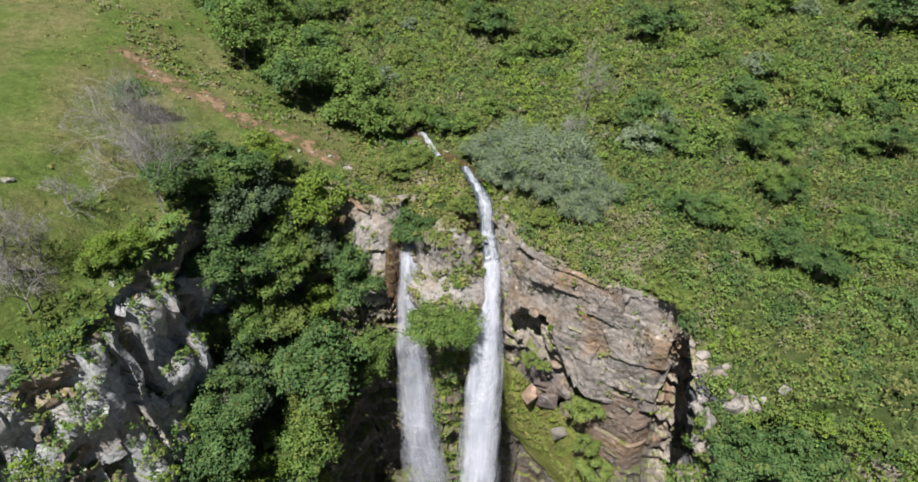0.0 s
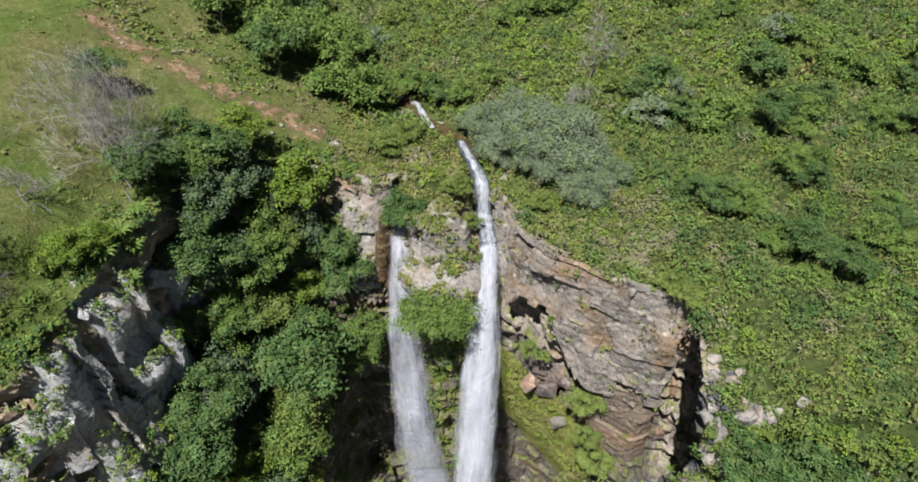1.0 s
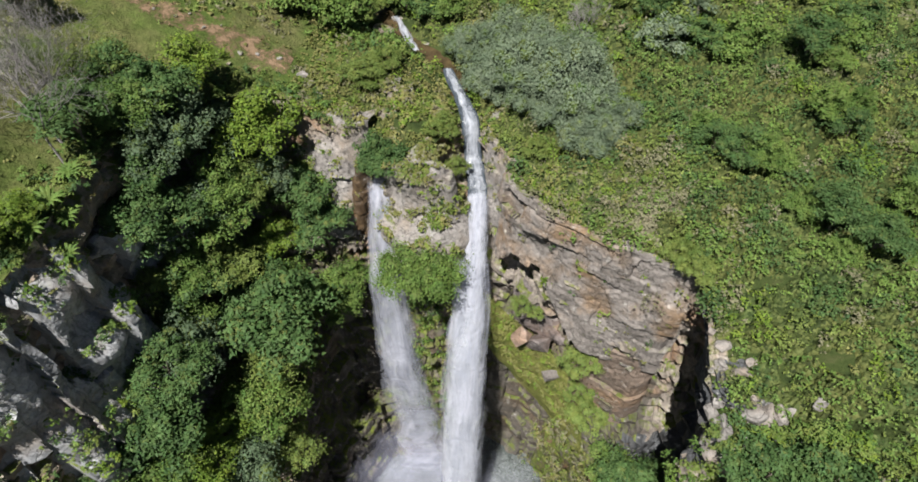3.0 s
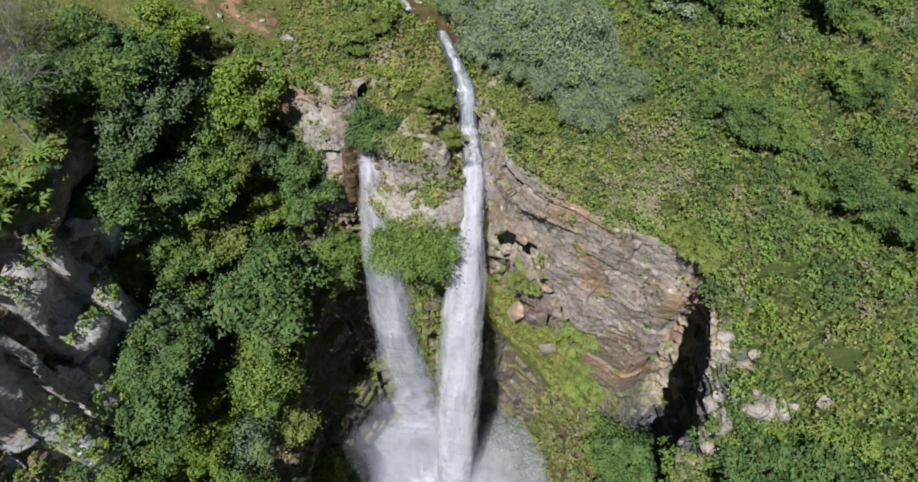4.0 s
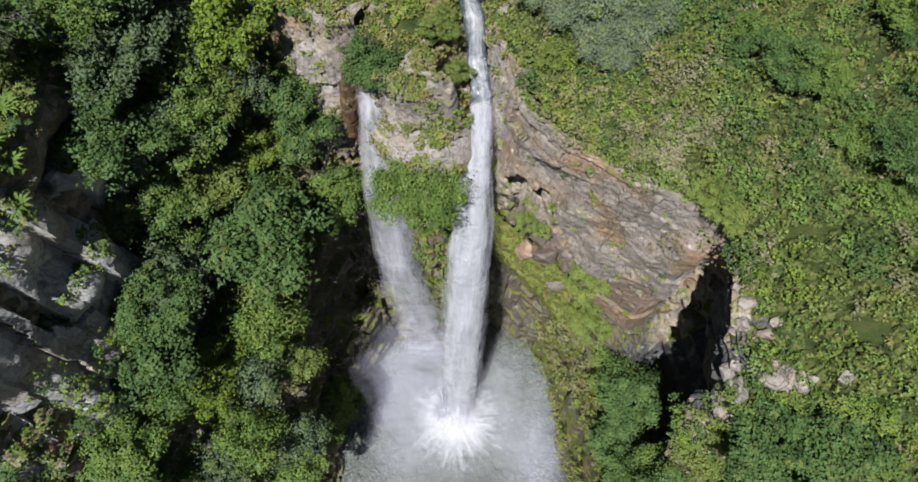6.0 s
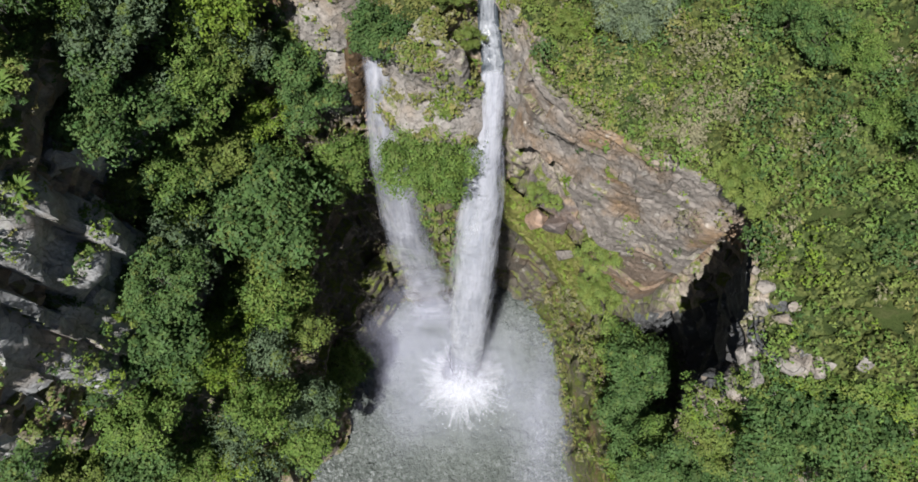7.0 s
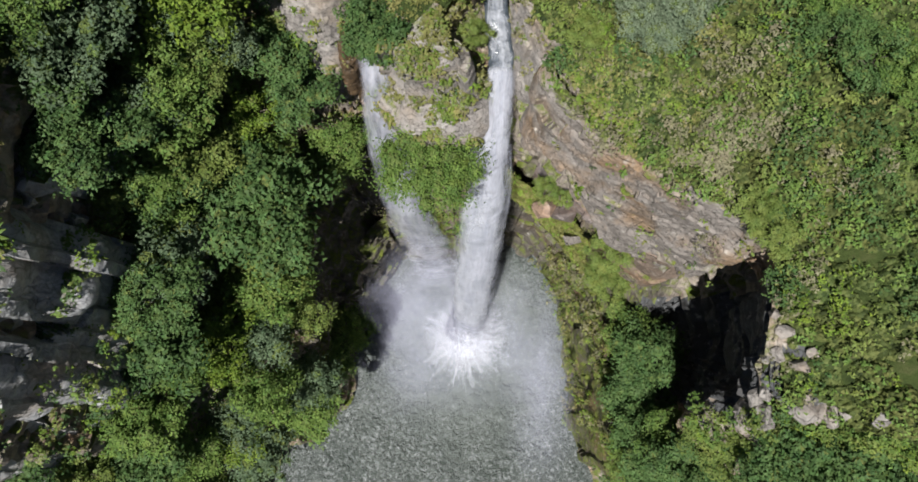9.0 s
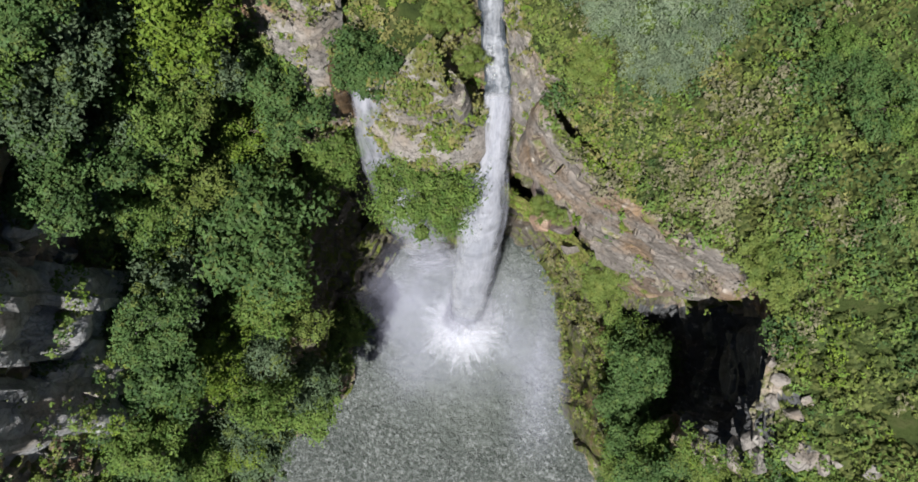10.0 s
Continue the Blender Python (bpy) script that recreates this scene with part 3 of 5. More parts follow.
def mist_cloud(x, y, z, sx, sy, sz, seed, layers, mat):
    """Billowing layers of thin spray, one above the other, smaller towards the top."""
    verts, faces = [], []
    for layer in range(layers):
        k = 1.0 - 0.2 * layer
        base = len(verts)
        for ring in range(9):
            for step in range(28):
                r, a = ring / 8 * k, 2 * math.pi * step / 28
                p = (r * math.cos(a), r * math.sin(a), layer * 0.35)
                dome = 0.35 * (1 - (ring / 8) ** 2)
                verts.append((p[0], p[1], p[2] + dome + 0.16 * fbm(p, 2.0, 3, seed + layer)))
        for ring in range(8):
            for step in range(28):
                q = (step + 1) % 28
                faces.append((base + ring * 28 + step, base + ring * 28 + q, base + ring * 28 + 28 + q, base + ring * 28 + 28 + step))
    ob = new("spray_mist", raw_mesh("spray_mist", verts, faces, mat, True))
    ob.matrix_world = Matrix.LocRotScale((x, y, z), None, (sx, sy, sz))
    ob.visible_shadow = False
    return tagged(ob, "drifting white spray above the plunge pool", "mist", kind="stuff")


mist_cloud(1.0, 49.5, 3.0, 20, 17, 9, 1.0, 2, MIST)
mist_cloud(-6, 56, 4.5, 15, 13, 18, 2.0, 2, MIST)
mist_cloud(14.5, 42, 2.4, 9, 22, 6, 5.0, 2, MIST)
mist_cloud(-8, 46, 2.0, 12, 16, 6, 7.0, 1, MIST)
mist_cloud(1.8, 48.4, 0.5, 8.0, 7.5, 3.5, 8.0, 2, MIST_DENSE)


# ---- bare rock: beds and blocks ----
def hashed(a, b, seed):
    """A steady random number from 0 to 1 for each pair of whole numbers."""
    v = np.sin(a * 127.1 + b * 311.7 + seed * 74.7) * 43758.5453
    return v - np.floor(v)


def soft_noise(x, y, seed):
    """Smooth noise from -1 to 1 on a plane."""
    xi, yi = np.floor(x), np.floor(y)
    fx, fy = x - xi, y - yi
    fx, fy = fx * fx * (3 - 2 * fx), fy * fy * (3 - 2 * fy)
    top = hashed(xi, yi, seed) * (1 - fx) + hashed(xi + 1, yi, seed) * fx
    low = hashed(xi, yi + 1, seed) * (1 - fx) + hashed(xi + 1, yi + 1, seed) * fx
    return 2 * (top * (1 - fy) + low * fy) - 1


def broken_face(s, z, seed, bed, block, jut, gone):
    """How far a face of layered, jointed rock stands out at s along and z up."""
    w = z + 0.45 * soft_noise(s * 0.12, z * 0.12, seed) + 0.3 * soft_noise(s * 0.5, z * 0.5, seed + 1)
    q = w / bed + 0.6 * soft_noise(w / bed * 0.7, 0 * s, seed + 2)
    layer = np.floor(q)
    fq = q - layer
    long = block * (0.5 + 1.2 * hashed(layer, 0 * layer, seed + 3))
    c = s / long + 7.3 * hashed(layer, 1 + 0 * layer, seed + 4) + 0.15 * soft_noise(s * 0.8, z * 0.8, seed + 8)
    cell = np.floor(c)
    fc = c - cell
    pick = hashed(layer, cell, seed + 5)
    d = jut * (hashed(layer, 3 + 0 * layer, seed + 6) - 0.5) * 1.3 + jut * (pick - 0.5) * 1.1
    d = d - np.where(hashed(layer, cell, seed + 7) < gone, jut * 1.8, 0.0)
    edge = np.minimum(fq, 1 - fq) * bed
    joint = np.minimum(fc, 1 - fc) * long
    open_joint = 0.2 * min(1.0, jut / 0.25) * np.clip(0.35 + 1.3 * soft_noise(s * 0.22, z * 0.3, seed + 15), 0, 1)
    d = d - open_joint * np.exp(-(edge / 0.13) ** 2) - open_joint * np.exp(-(joint / 0.12) ** 2)
    d = d + (hashed(layer, cell, seed + 9) - 0.5) * 0.5 * jut * (fc - 0.5) + (hashed(layer, cell, seed + 10) - 0.5) * 0.5 * jut * (fq - 0.5)
    if jut > 0.2 and bed > 0.6:
        d = d + broken_face(s, z, seed + 40, bed * 0.55, block * 0.45, min(0.03, jut * 0.08), 0.02)
    return d + 1.3 * jut * soft_noise(s * 0.25, z * 0.25, seed + 11) + 0.07 * soft_noise(s * 1.7, z * 1.7, seed + 12) + 0.025 * soft_noise(s * 5, z * 5, seed + 13)


SOLID = []


def crag(name, label, path, z0, z1, mat, seed, bed=1.0, block=2.4, jut=0.5, lean=0.15, gone=0.06, upright=False, step=0.17, ragged=1.2, depth=3.0, foot_line=None):
    """A bare rock face along a path in plan, with its top and ends running back into the hill on the path's left."""
    pts = spread(np.array(path, dtype=float), [20] * (len(path) - 1))
    seg = np.linalg.norm(np.diff(pts, axis=0), axis=1)
    run = np.concatenate([[0], np.cumsum(seg)])
    ns, nz = int(run[-1] / step), int((z1 - z0) / step)
    s = np.linspace(0, run[-1], ns)
    p = np.stack([np.interp(s, run, pts[:, 0]), np.interp(s, run, pts[:, 1])], -1)
    way = np.gradient(p, axis=0)
    way /= np.linalg.norm(way, axis=1, keepdims=True)
    out = np.stack([way[:, 1], -way[:, 0]], -1)
    zz = np.linspace(0, 1, nz)
    low = np.full(ns, z0) if foot_line is None else np.interp(p[:, 0], *zip(*foot_line)) + 0.7 * np.round(soft_noise(s * 0.6, 0 * s, seed + 50) * 2)
    back = 10
    S = np.repeat(s[:, None], nz + back, 1)
    hi = z1 + ragged * 0.6 * soft_noise(s * 0.35, 0 * s, seed + 20)
    Z = low[:, None] + np.concatenate([zz, np.ones(back)])[None, :] * (hi - low)[:, None]
    d = broken_face(Z, S, seed, bed, block, jut, gone) if upright else broken_face(S, Z, seed, bed, block, jut, gone)
    d = d + lean * (z1 - Z)
    ramp = np.concatenate([np.zeros(nz), np.linspace(0.15, depth, back)])[None, :]
    ends = np.minimum(s, run[-1] - s)[:, None]
    tuck = -min(depth * 0.8, 2.0) * np.clip(1 - ends / 2.2, 0, 1) ** 2
    foot = -(depth * 0.6 if foot_line is None else 2.8) * np.clip(1 - (Z - low[:, None]) / 0.8, 0, 1) ** 2
    d = d + tuck + foot - ramp
    Z = Z + np.where(ramp > 0, 0.25 * soft_noise(S * 0.9, ramp * 2 + 0 * S, seed + 30) - 0.05 * ramp, 0.0)
    v = np.stack([p[:, None, 0] + out[:, None, 0] * d, p[:, None, 1] + out[:, None, 1] * d, Z], -1)
    root = tagged(new(name), label, "rock")
    faces = grid_faces(ns, nz + back)[:, ::-1]
    flat = v.reshape(-1, 3)
    along = (S if upright else Z).reshape(-1)[faces[:, 0]]
    band = np.floor(along / (bed * 2.2)).astype(int)
    for k in np.unique(band):
        some = faces[band == k]
        ids, inv = np.unique(some, return_inverse=True)
        part("rock_rib" if upright else "rock_bed", raw_mesh("rock", flat[ids], inv.reshape(-1, 4), mat), None, root)
    SOLID.append((flat, faces))
    return root


def boulder(x, y, z, size, seed, label, mat, turn=0.0, name="boulder"):
    rng = np.random.default_rng(seed)
    bm = bmesh.new()
    for _ in range(16):
        d = rng.normal(0, 1, 3)
        d /= np.abs(d).max() ** 0.6 * np.linalg.norm(d) ** 0.4
        bm.verts.new(Vector(d * np.array(size) / 2 * rng.uniform(0.85, 1.05)))
    r = bmesh.ops.convex_hull(bm, input=bm.verts)
    bmesh.ops.delete(bm, geom=[v for v in bm.verts if not v.link_faces], context="VERTS")
    bmesh.ops.bevel(bm, geom=list(bm.edges), offset=min(size) * 0.025, segments=1, affect="EDGES")
    me = bpy.data.meshes.new(name)
    bm.to_mesh(me)
    bm.free()
    me.materials.append(mat)
    ob = new(name, me)
    ob.matrix_basis = pose(x, y, z, rng.normal(0, 8), rng.normal(0, 8), turn)
    return tagged(ob, label, "rock")


BED = rock_material("bedded_ledge_rock", (0.315, 0.283, 0.258), (0.15, 0.13, 0.115), (0.33, 0.2, 0.095), True, 0.9, 1.05)
BROWN = rock_material("massive_brown_rock", (0.225, 0.168, 0.13), (0.165, 0.128, 0.102), (0.29, 0.17, 0.082), True, 0.9, 1.05, (0.22, 0.22, 0.4))
PALE = rock_material("pale_cliff_rock", (0.37, 0.34, 0.315), (0.245, 0.225, 0.21), (0.32, 0.235, 0.155), True, 0.8, 1.0)
CHALKY = rock_material("bleached_edge_rock", (0.35, 0.325, 0.30), (0.22, 0.2, 0.185), (0.30, 0.22, 0.155), False)
# pale blue cast: sky light on the shaded west cliff, put into the colour
SKY_TINTED = rock_material("blue_grey_cliff_rock", (0.46, 0.465, 0.475), (0.24, 0.247, 0.26), (0.38, 0.32, 0.265), True, 0.7, 0.95, (0.5, 0.5, 0.14))
PINK = rock_material("pinkish_boulder_rock", (0.44, 0.31, 0.235), (0.27, 0.19, 0.15), (0.40, 0.25, 0.15), False)
RUST = rock_material("rust_stained_wet_rock", (0.12, 0.075, 0.035), (0.055, 0.035, 0.02), (0.17, 0.09, 0.03), False)
BLOCKS = rock_material("purple_grey_block_rock", (0.25, 0.215, 0.205), (0.12, 0.10, 0.095), (0.22, 0.14, 0.10), False)
CRAGS = [
    crag("rock_ledge", "long grey and rust-brown ledge of layered rock above a hollow", [(7.4, 70.5), (8.8, 66.8), (12, 63.7), (15.4, 61.7), (18.5, 59.9), (23.2, 57.1), (25.5, 54.6)], 46.5, 66.2, BED, 5, 3.0, 4.4, 0.5, 0.14, 0.05, depth=1.6, foot_line=[(7, 55), (13.2, 55.6), (14.2, 53.5), (15.6, 50.5), (17, 48), (18.3, 46.5), (26, 46.5)]),
    crag("rock_slab", "massive brown rock face below the layered ledge", [(16.6, 59.4), (18.4, 57.8), (20.6, 56.4), (23.6, 54.6), (25, 53.8)], 33, 49.5, BROWN, 7, 3.4, 6.0, 0.4, 0.05, 0.02),
    crag("rock_outcrop", "pale fractured rock beside the thin fall", [(-19, 83), (-16.2, 80.6), (-12.4, 78.2), (-9.2, 76.8)], 50, 66.2, PALE, 8, 3.4, 4.4, 0.42, 0.34, 0.04, depth=3.0),
    crag("rock_outcrop", "pale rock buttress between the two falls", [(-5.8, 74.4), (-4.6, 71.6), (-1.5, 70.2), (1.0, 70.6), (1.8, 73.4)], 50, 64.8, PALE, 9, 2.6, 3.4, 0.7, 0.3, 0.1, True, 0.2, 2.0, 5.0),
    crag("rock_outcrop", "pale rock block standing beside the stream head", [(-8.2, 82.6), (-5.8, 80.2), (-2.6, 80.6)], 60, 66.4, PALE, 18, 2.0, 3.0, 0.4, 0.3, 0.03, depth=2.4),
    crag("wet_rock", "rust-brown wet rock beside the thin fall", [(-11.4, 75.4), (-10.2, 74.6), (-8.6, 74.4)], 50, 61, RUST, 19, 1.8, 2.0, 0.4, 0.16, 0.03, depth=2.0),
    crag("rock_blocks", "dark squared blocks in the hollow under the ledge", [(9.2, 66.2), (12.2, 65.2), (15.6, 63.2), (18.0, 61.2)], 40.5, 50, BLOCKS, 20, 3.4, 3.0, 1.0, 0.1, 0.15, True, 0.2, 1.6),
    crag("rock_outcrop", "pale rock shoulder beside the chute", [(6.2, 82), (6.8, 75), (9.2, 71)], 54, 65.4, PALE, 10, 3.2, 3.6, 0.45, 0.16, 0.05),
    crag("rock_outcrop", "jagged pale cliff ribs on the west rim", [(-48, 33), (-42, 38.8), (-38, 43), (-35, 50), (-33, 57.5)], 47, 71.5, SKY_TINTED, 11, 2.0, 9.0, 1.2, 0.21, 0.08, True, 0.2, 3.0),
    crag("rock_outcrop", "shaded rock band under the west rim trees", [(-33.5, 57), (-31.5, 62), (-27, 68)], 50, 66, SKY_TINTED, 12, 2.2, 3.0, 1.0, -0.05, 0.1, True, 0.22, 2.0),
    crag("rock_outcrop", "overhung east wall of the gorge, its shade put into the rock colour", [(27.5, 54.5), (25.6, 52), (24.9, 47), (25.2, 42.5)], 44, 65.0, ROCK_SHADE, 14, 1.8, 3.0, 0.5, -0.26, 0.05, False, 0.22),
    crag("rock_outcrop", "broken pale rock edge of the east promontory", [(25.0, 43.0), (26.0, 40.8), (28.5, 39.8)], 59, 63.2, PALE, 13, 1.6, 2.4, 0.5, 0.4, 0.1, False, 0.2, 2.4),
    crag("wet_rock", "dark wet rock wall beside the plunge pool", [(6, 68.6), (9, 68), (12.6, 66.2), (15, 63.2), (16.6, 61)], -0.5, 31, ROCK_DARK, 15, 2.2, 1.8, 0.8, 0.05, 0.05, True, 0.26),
    crag("wet_rock", "mossy rust-streaked rock wall dripping into the plunge pool", [(15.4, 63), (17.4, 60), (19.4, 55), (20.6, 48.5), (21.0, 42), (21.4, 34), (23.5, 27)], -0.5, 27, MOSS_WALL, 17, 2.6, 7.0, 0.6, 0.06, 0.03, True, 0.28),
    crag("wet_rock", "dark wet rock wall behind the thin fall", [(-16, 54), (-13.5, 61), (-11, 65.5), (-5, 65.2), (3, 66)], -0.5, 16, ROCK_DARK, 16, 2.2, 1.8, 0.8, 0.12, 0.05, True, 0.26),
]
for flat, faces in SOLID:
    _f = np.concatenate([_f, faces + len(_v)])
    _v = np.concatenate([_v, flat])
LAND = BVHTree.FromPolygons(_v.tolist(), _f.tolist())
def mossy_bench():
    n = Nodes("bright_moss_grass")
    pos = n.add("NewGeometry").outputs["Position"]
    a, b = n.noise(pos, 0.35, 5.0, 0.6), n.noise(pos, 2.4, 7.0, 0.75)
    col = n.ramp(a, (0.3, (0.12, 0.145, 0.035)), (0.5, (0.19, 0.20, 0.05)), (0.72, (0.24, 0.21, 0.085)))
    col = n.mix(n.step(b, 0.32, 0.58), n.mix(0.5, col, (0.02, 0.026, 0.006)), col)
    n.bump(b, 1.0, 0.35)
    mat = n.done(col, 0.9, 0.15)
    top = spread(np.array([(4.5, 67.6, 48), (8, 65.6, 45), (11, 64.2, 42.6), (13.5, 62.7, 41), (16, 60.8, 39), (19, 57.8, 36)], dtype=float), [14] * 5)
    low = spread(np.array([(4.5, 67.2, 39), (7.5, 66.4, 34.5), (11.2, 64.6, 29.5), (13.8, 62.4, 28), (17, 58.8, 26.5), (20, 54.2, 25)], dtype=float), [14] * 5)
    skirt = low + np.array([0.3, 0.9, -5.0])
    verts = []
    for k in range(len(top)):
        for j in range(26):
            s = j / 19
            p = top[k] * (1 - s) + low[k] * s if s <= 1 else low[k] * (2 - s) + skirt[k] * (s - 1) * 1.0
            if s <= 1:
                p = p + np.array([-0.1, -0.5, 0.5]) * math.sin(s * math.pi)
            else:
                p = low[k] + (skirt[k] - low[k]) * (s - 1) / 0.32
            d = 0.5 * fbm(p, 0.4, 4, 21.0) + 0.2 * fbm(p, 1.6, 3, 8.0)
            verts.append(p + np.array([-0.3, -0.6, 0.7]) * d)
    tagged(new("grassy_bench", raw_mesh("grassy_bench", verts, grid_faces(len(top), 26)[:, ::-1], mat, True)), "sloping bench of bright moss and wet grass", "bench of grass", kind="structure")


mossy_bench()
boulder(10.7, 63.2, 42.0, (3.2, 2.6, 3.2), 3, "pinkish slab of rock lying under the ledge", PINK, -20)
boulder(13.2, 62.6, 41.4, (4.4, 2.6, 3.6), 8, "large dark grey block of rock under the ledge", BLOCKS, -28)
boulder(15.0, 60.6, 36.6, (2.6, 2.0, 2.4), 4, "squared dark boulder on the grassy bench", BED, 20)
# blocks breaking through the scrub along the promontory's edge
q = np.random.default_rng(512)
for k, (x, y, w) in enumerate(((24.0, 44.2, 1.9), (24.6, 43.2, 1.4), (25.1, 41.7, 1.7), (25.6, 46.6, 1.0), (26.2, 48.3, 1.2), (27.1, 45.6, 1.2), (27.8, 42.4, 2.0), (28.8, 42.2, 1.8), (29.5, 42.0, 1.5),
                              (31.4, 39.0, 2.0), (31.0, 38.2, 1.4), (31.8, 42.1, 1.3), (26.4, 42.8, 1.0), (30.2, 40.4, 1.1), (25.4, 49.8, 0.8), (28.3, 46.8, 0.8), (33.2, 38.4, 1.2), (26.9, 40.6, 1.3), (28.4, 39.6, 1.2))):
    w = 1.2 * w
    for extra in range(2):
        a, b, f = x + q.normal(0, 0.5 * extra), y + q.normal(0, 0.4 * extra), w * (1.0, 0.6, 0.42)[extra]
        boulder(a, b, drop(a, b)[0] + 0.2 * f, (f * 1.1, f * 0.9, f * q.uniform(0.7, 1.1)), 20 + 3 * k + extra, "pale angular rock breaking through the scrub", CHALKY, 37 * k + 50 * extra)


def leaf_cloud(at, out, length, width, rng, droop=0.25, loose=0.75):
    """Small pointed leaves at given places, facing more or less outwards."""
    n = len(at)
    nor = out * 0.7 + np.array([0, 0, 0.8]) + rng.normal(0, loose * 0.62, (n, 3))
    nor /= np.linalg.norm(nor, axis=1, keepdims=True) + 1e-9
    axis = np.cross(nor, rng.normal(0, 1, (n, 3)))
    axis /= np.linalg.norm(axis, axis=1, keepdims=True) + 1e-9
    side = np.cross(nor, axis)
    ln = (length * rng.uniform(0.6, 1.35, n))[:, None]
    wd = (width * rng.uniform(0.6, 1.3, n))[:, None]
    bend = nor * ln * 0.12
    v = np.stack([at - axis * ln / 2 - bend - side * wd / 2, at + side * wd / 2 - axis * ln * 0.3, at + axis * ln / 2 - bend], 1)
    soft = out * 0.55 + nor * 0.75 + np.array([0, 0, 0.12])
    soft /= np.linalg.norm(soft, axis=1, keepdims=True) + 1e-9
    turn = np.where((soft * nor).sum(1) > 0, 1, -1)[:, None]
    f = np.arange(3 * n).reshape(n, 3)
    f = np.where(turn > 0, f[:, (0, 2, 1)], f)
    return v.reshape(-1, 3), f, np.repeat(soft, 3, axis=0)


waterfall_main()
waterfall_side()


def splash(x, y, z, seed):
    """Thrown water where the fall meets the pool: many small white drops and shreds."""
    rng = np.random.default_rng(seed)
    n = 13000
    a, r = rng.uniform(0, 2 * math.pi, n), np.abs(rng.normal(0, 4.5, n))
    up = np.abs(rng.normal(0, 1.0, n)) * np.clip(7.0 - r * 0.7, 0.4, 7) * rng.uniform(0.2, 1, n)
    at = np.stack([x + r * np.cos(a), y + r * np.sin(a) * 0.85, z + up], -1)
    v, f, _ = leaf_cloud(at, rng.normal(0, 1, (n, 3)), 0.19, 0.07, rng)
    return tagged(new("splash", raw_mesh("splash", v, f, SPRAY, False, 3)), "white thrown water at the foot of the fall", "splash", kind="stuff")


splash(2.0, 48.6, 0.1, 4)


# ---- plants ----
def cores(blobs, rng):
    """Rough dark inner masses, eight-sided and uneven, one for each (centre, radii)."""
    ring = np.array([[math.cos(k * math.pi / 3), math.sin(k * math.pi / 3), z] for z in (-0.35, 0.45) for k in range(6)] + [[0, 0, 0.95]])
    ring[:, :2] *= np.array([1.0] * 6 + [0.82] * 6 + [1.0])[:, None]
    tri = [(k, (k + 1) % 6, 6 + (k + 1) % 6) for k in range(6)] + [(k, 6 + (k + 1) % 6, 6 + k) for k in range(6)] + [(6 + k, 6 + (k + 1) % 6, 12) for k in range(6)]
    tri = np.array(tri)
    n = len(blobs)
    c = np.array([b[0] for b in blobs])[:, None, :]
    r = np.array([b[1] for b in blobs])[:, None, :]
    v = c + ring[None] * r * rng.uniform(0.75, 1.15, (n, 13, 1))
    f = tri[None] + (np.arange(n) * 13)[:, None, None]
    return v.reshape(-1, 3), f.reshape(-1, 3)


def crown_mesh(name, mat, rng, radius, height, foot, clumps, per, leaf):
    """A crown of uneven lobes, each of many clumps of leaves, with gaps between them."""
    at, out, limbs, blobs = [], [], [], []
    lobes = []
    for k in range(7):
        a, e = 2 * math.pi * (k + rng.uniform(-0.3, 0.3)) / 6, rng.uniform(0.0, 0.5)
        if k == 6:
            a, e = 0.0, 1.4
        far = rng.uniform(0.45, 0.72)
        lobes.append((np.array([math.cos(a) * math.cos(e) * radius * far, math.sin(a) * math.cos(e) * radius * far,
                                foot + height * (0.25 + 0.5 * math.sin(e) * rng.uniform(0.8, 1.1))]), rng.uniform(0.36, 0.55)))
    for k in range(clumps):
        c0, lr = lobes[k % 7]
        d = rng.normal(0, 1, 3)
        d /= np.linalg.norm(d)
        d[2] = abs(d[2]) * 0.9 - 0.15
        c = c0 + d * radius * lr * np.array([1, 1, 0.75]) * rng.uniform(0.7, 1.1)
        limbs.append(c)
        r = radius * rng.uniform(0.13, 0.3)
        m = int(per * (r / radius / 0.22) ** 1.6 * rng.uniform(0.8, 1.2))
        dirs = rng.normal(0, 1, (m, 3))
        dirs /= np.linalg.norm(dirs, axis=1, keepdims=True)
        dirs[:, 2] = np.abs(dirs[:, 2]) * np.where(rng.uniform(0, 1, m) < 0.3, -0.6, 1.0)
        lump = 1 + 0.3 * np.sin(dirs[:, 0] * 6 + k) * np.cos(dirs[:, 1] * 5 - k)
        p = c + dirs * (r * lump * (0.55 + 0.95 * rng.uniform(0, 1, m) ** 1.25))[:, None] * np.array([1, 1, 0.72])
        at.append(p)
        out.append(dirs)
        blobs.append((c, np.array([r, r, r * 0.75]) * 0.72))
    v, f, nor = leaf_cloud(np.concatenate(at), np.concatenate(out), leaf, leaf * 0.68, rng)
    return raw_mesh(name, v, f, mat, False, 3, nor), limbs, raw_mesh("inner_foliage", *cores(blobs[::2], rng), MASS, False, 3)


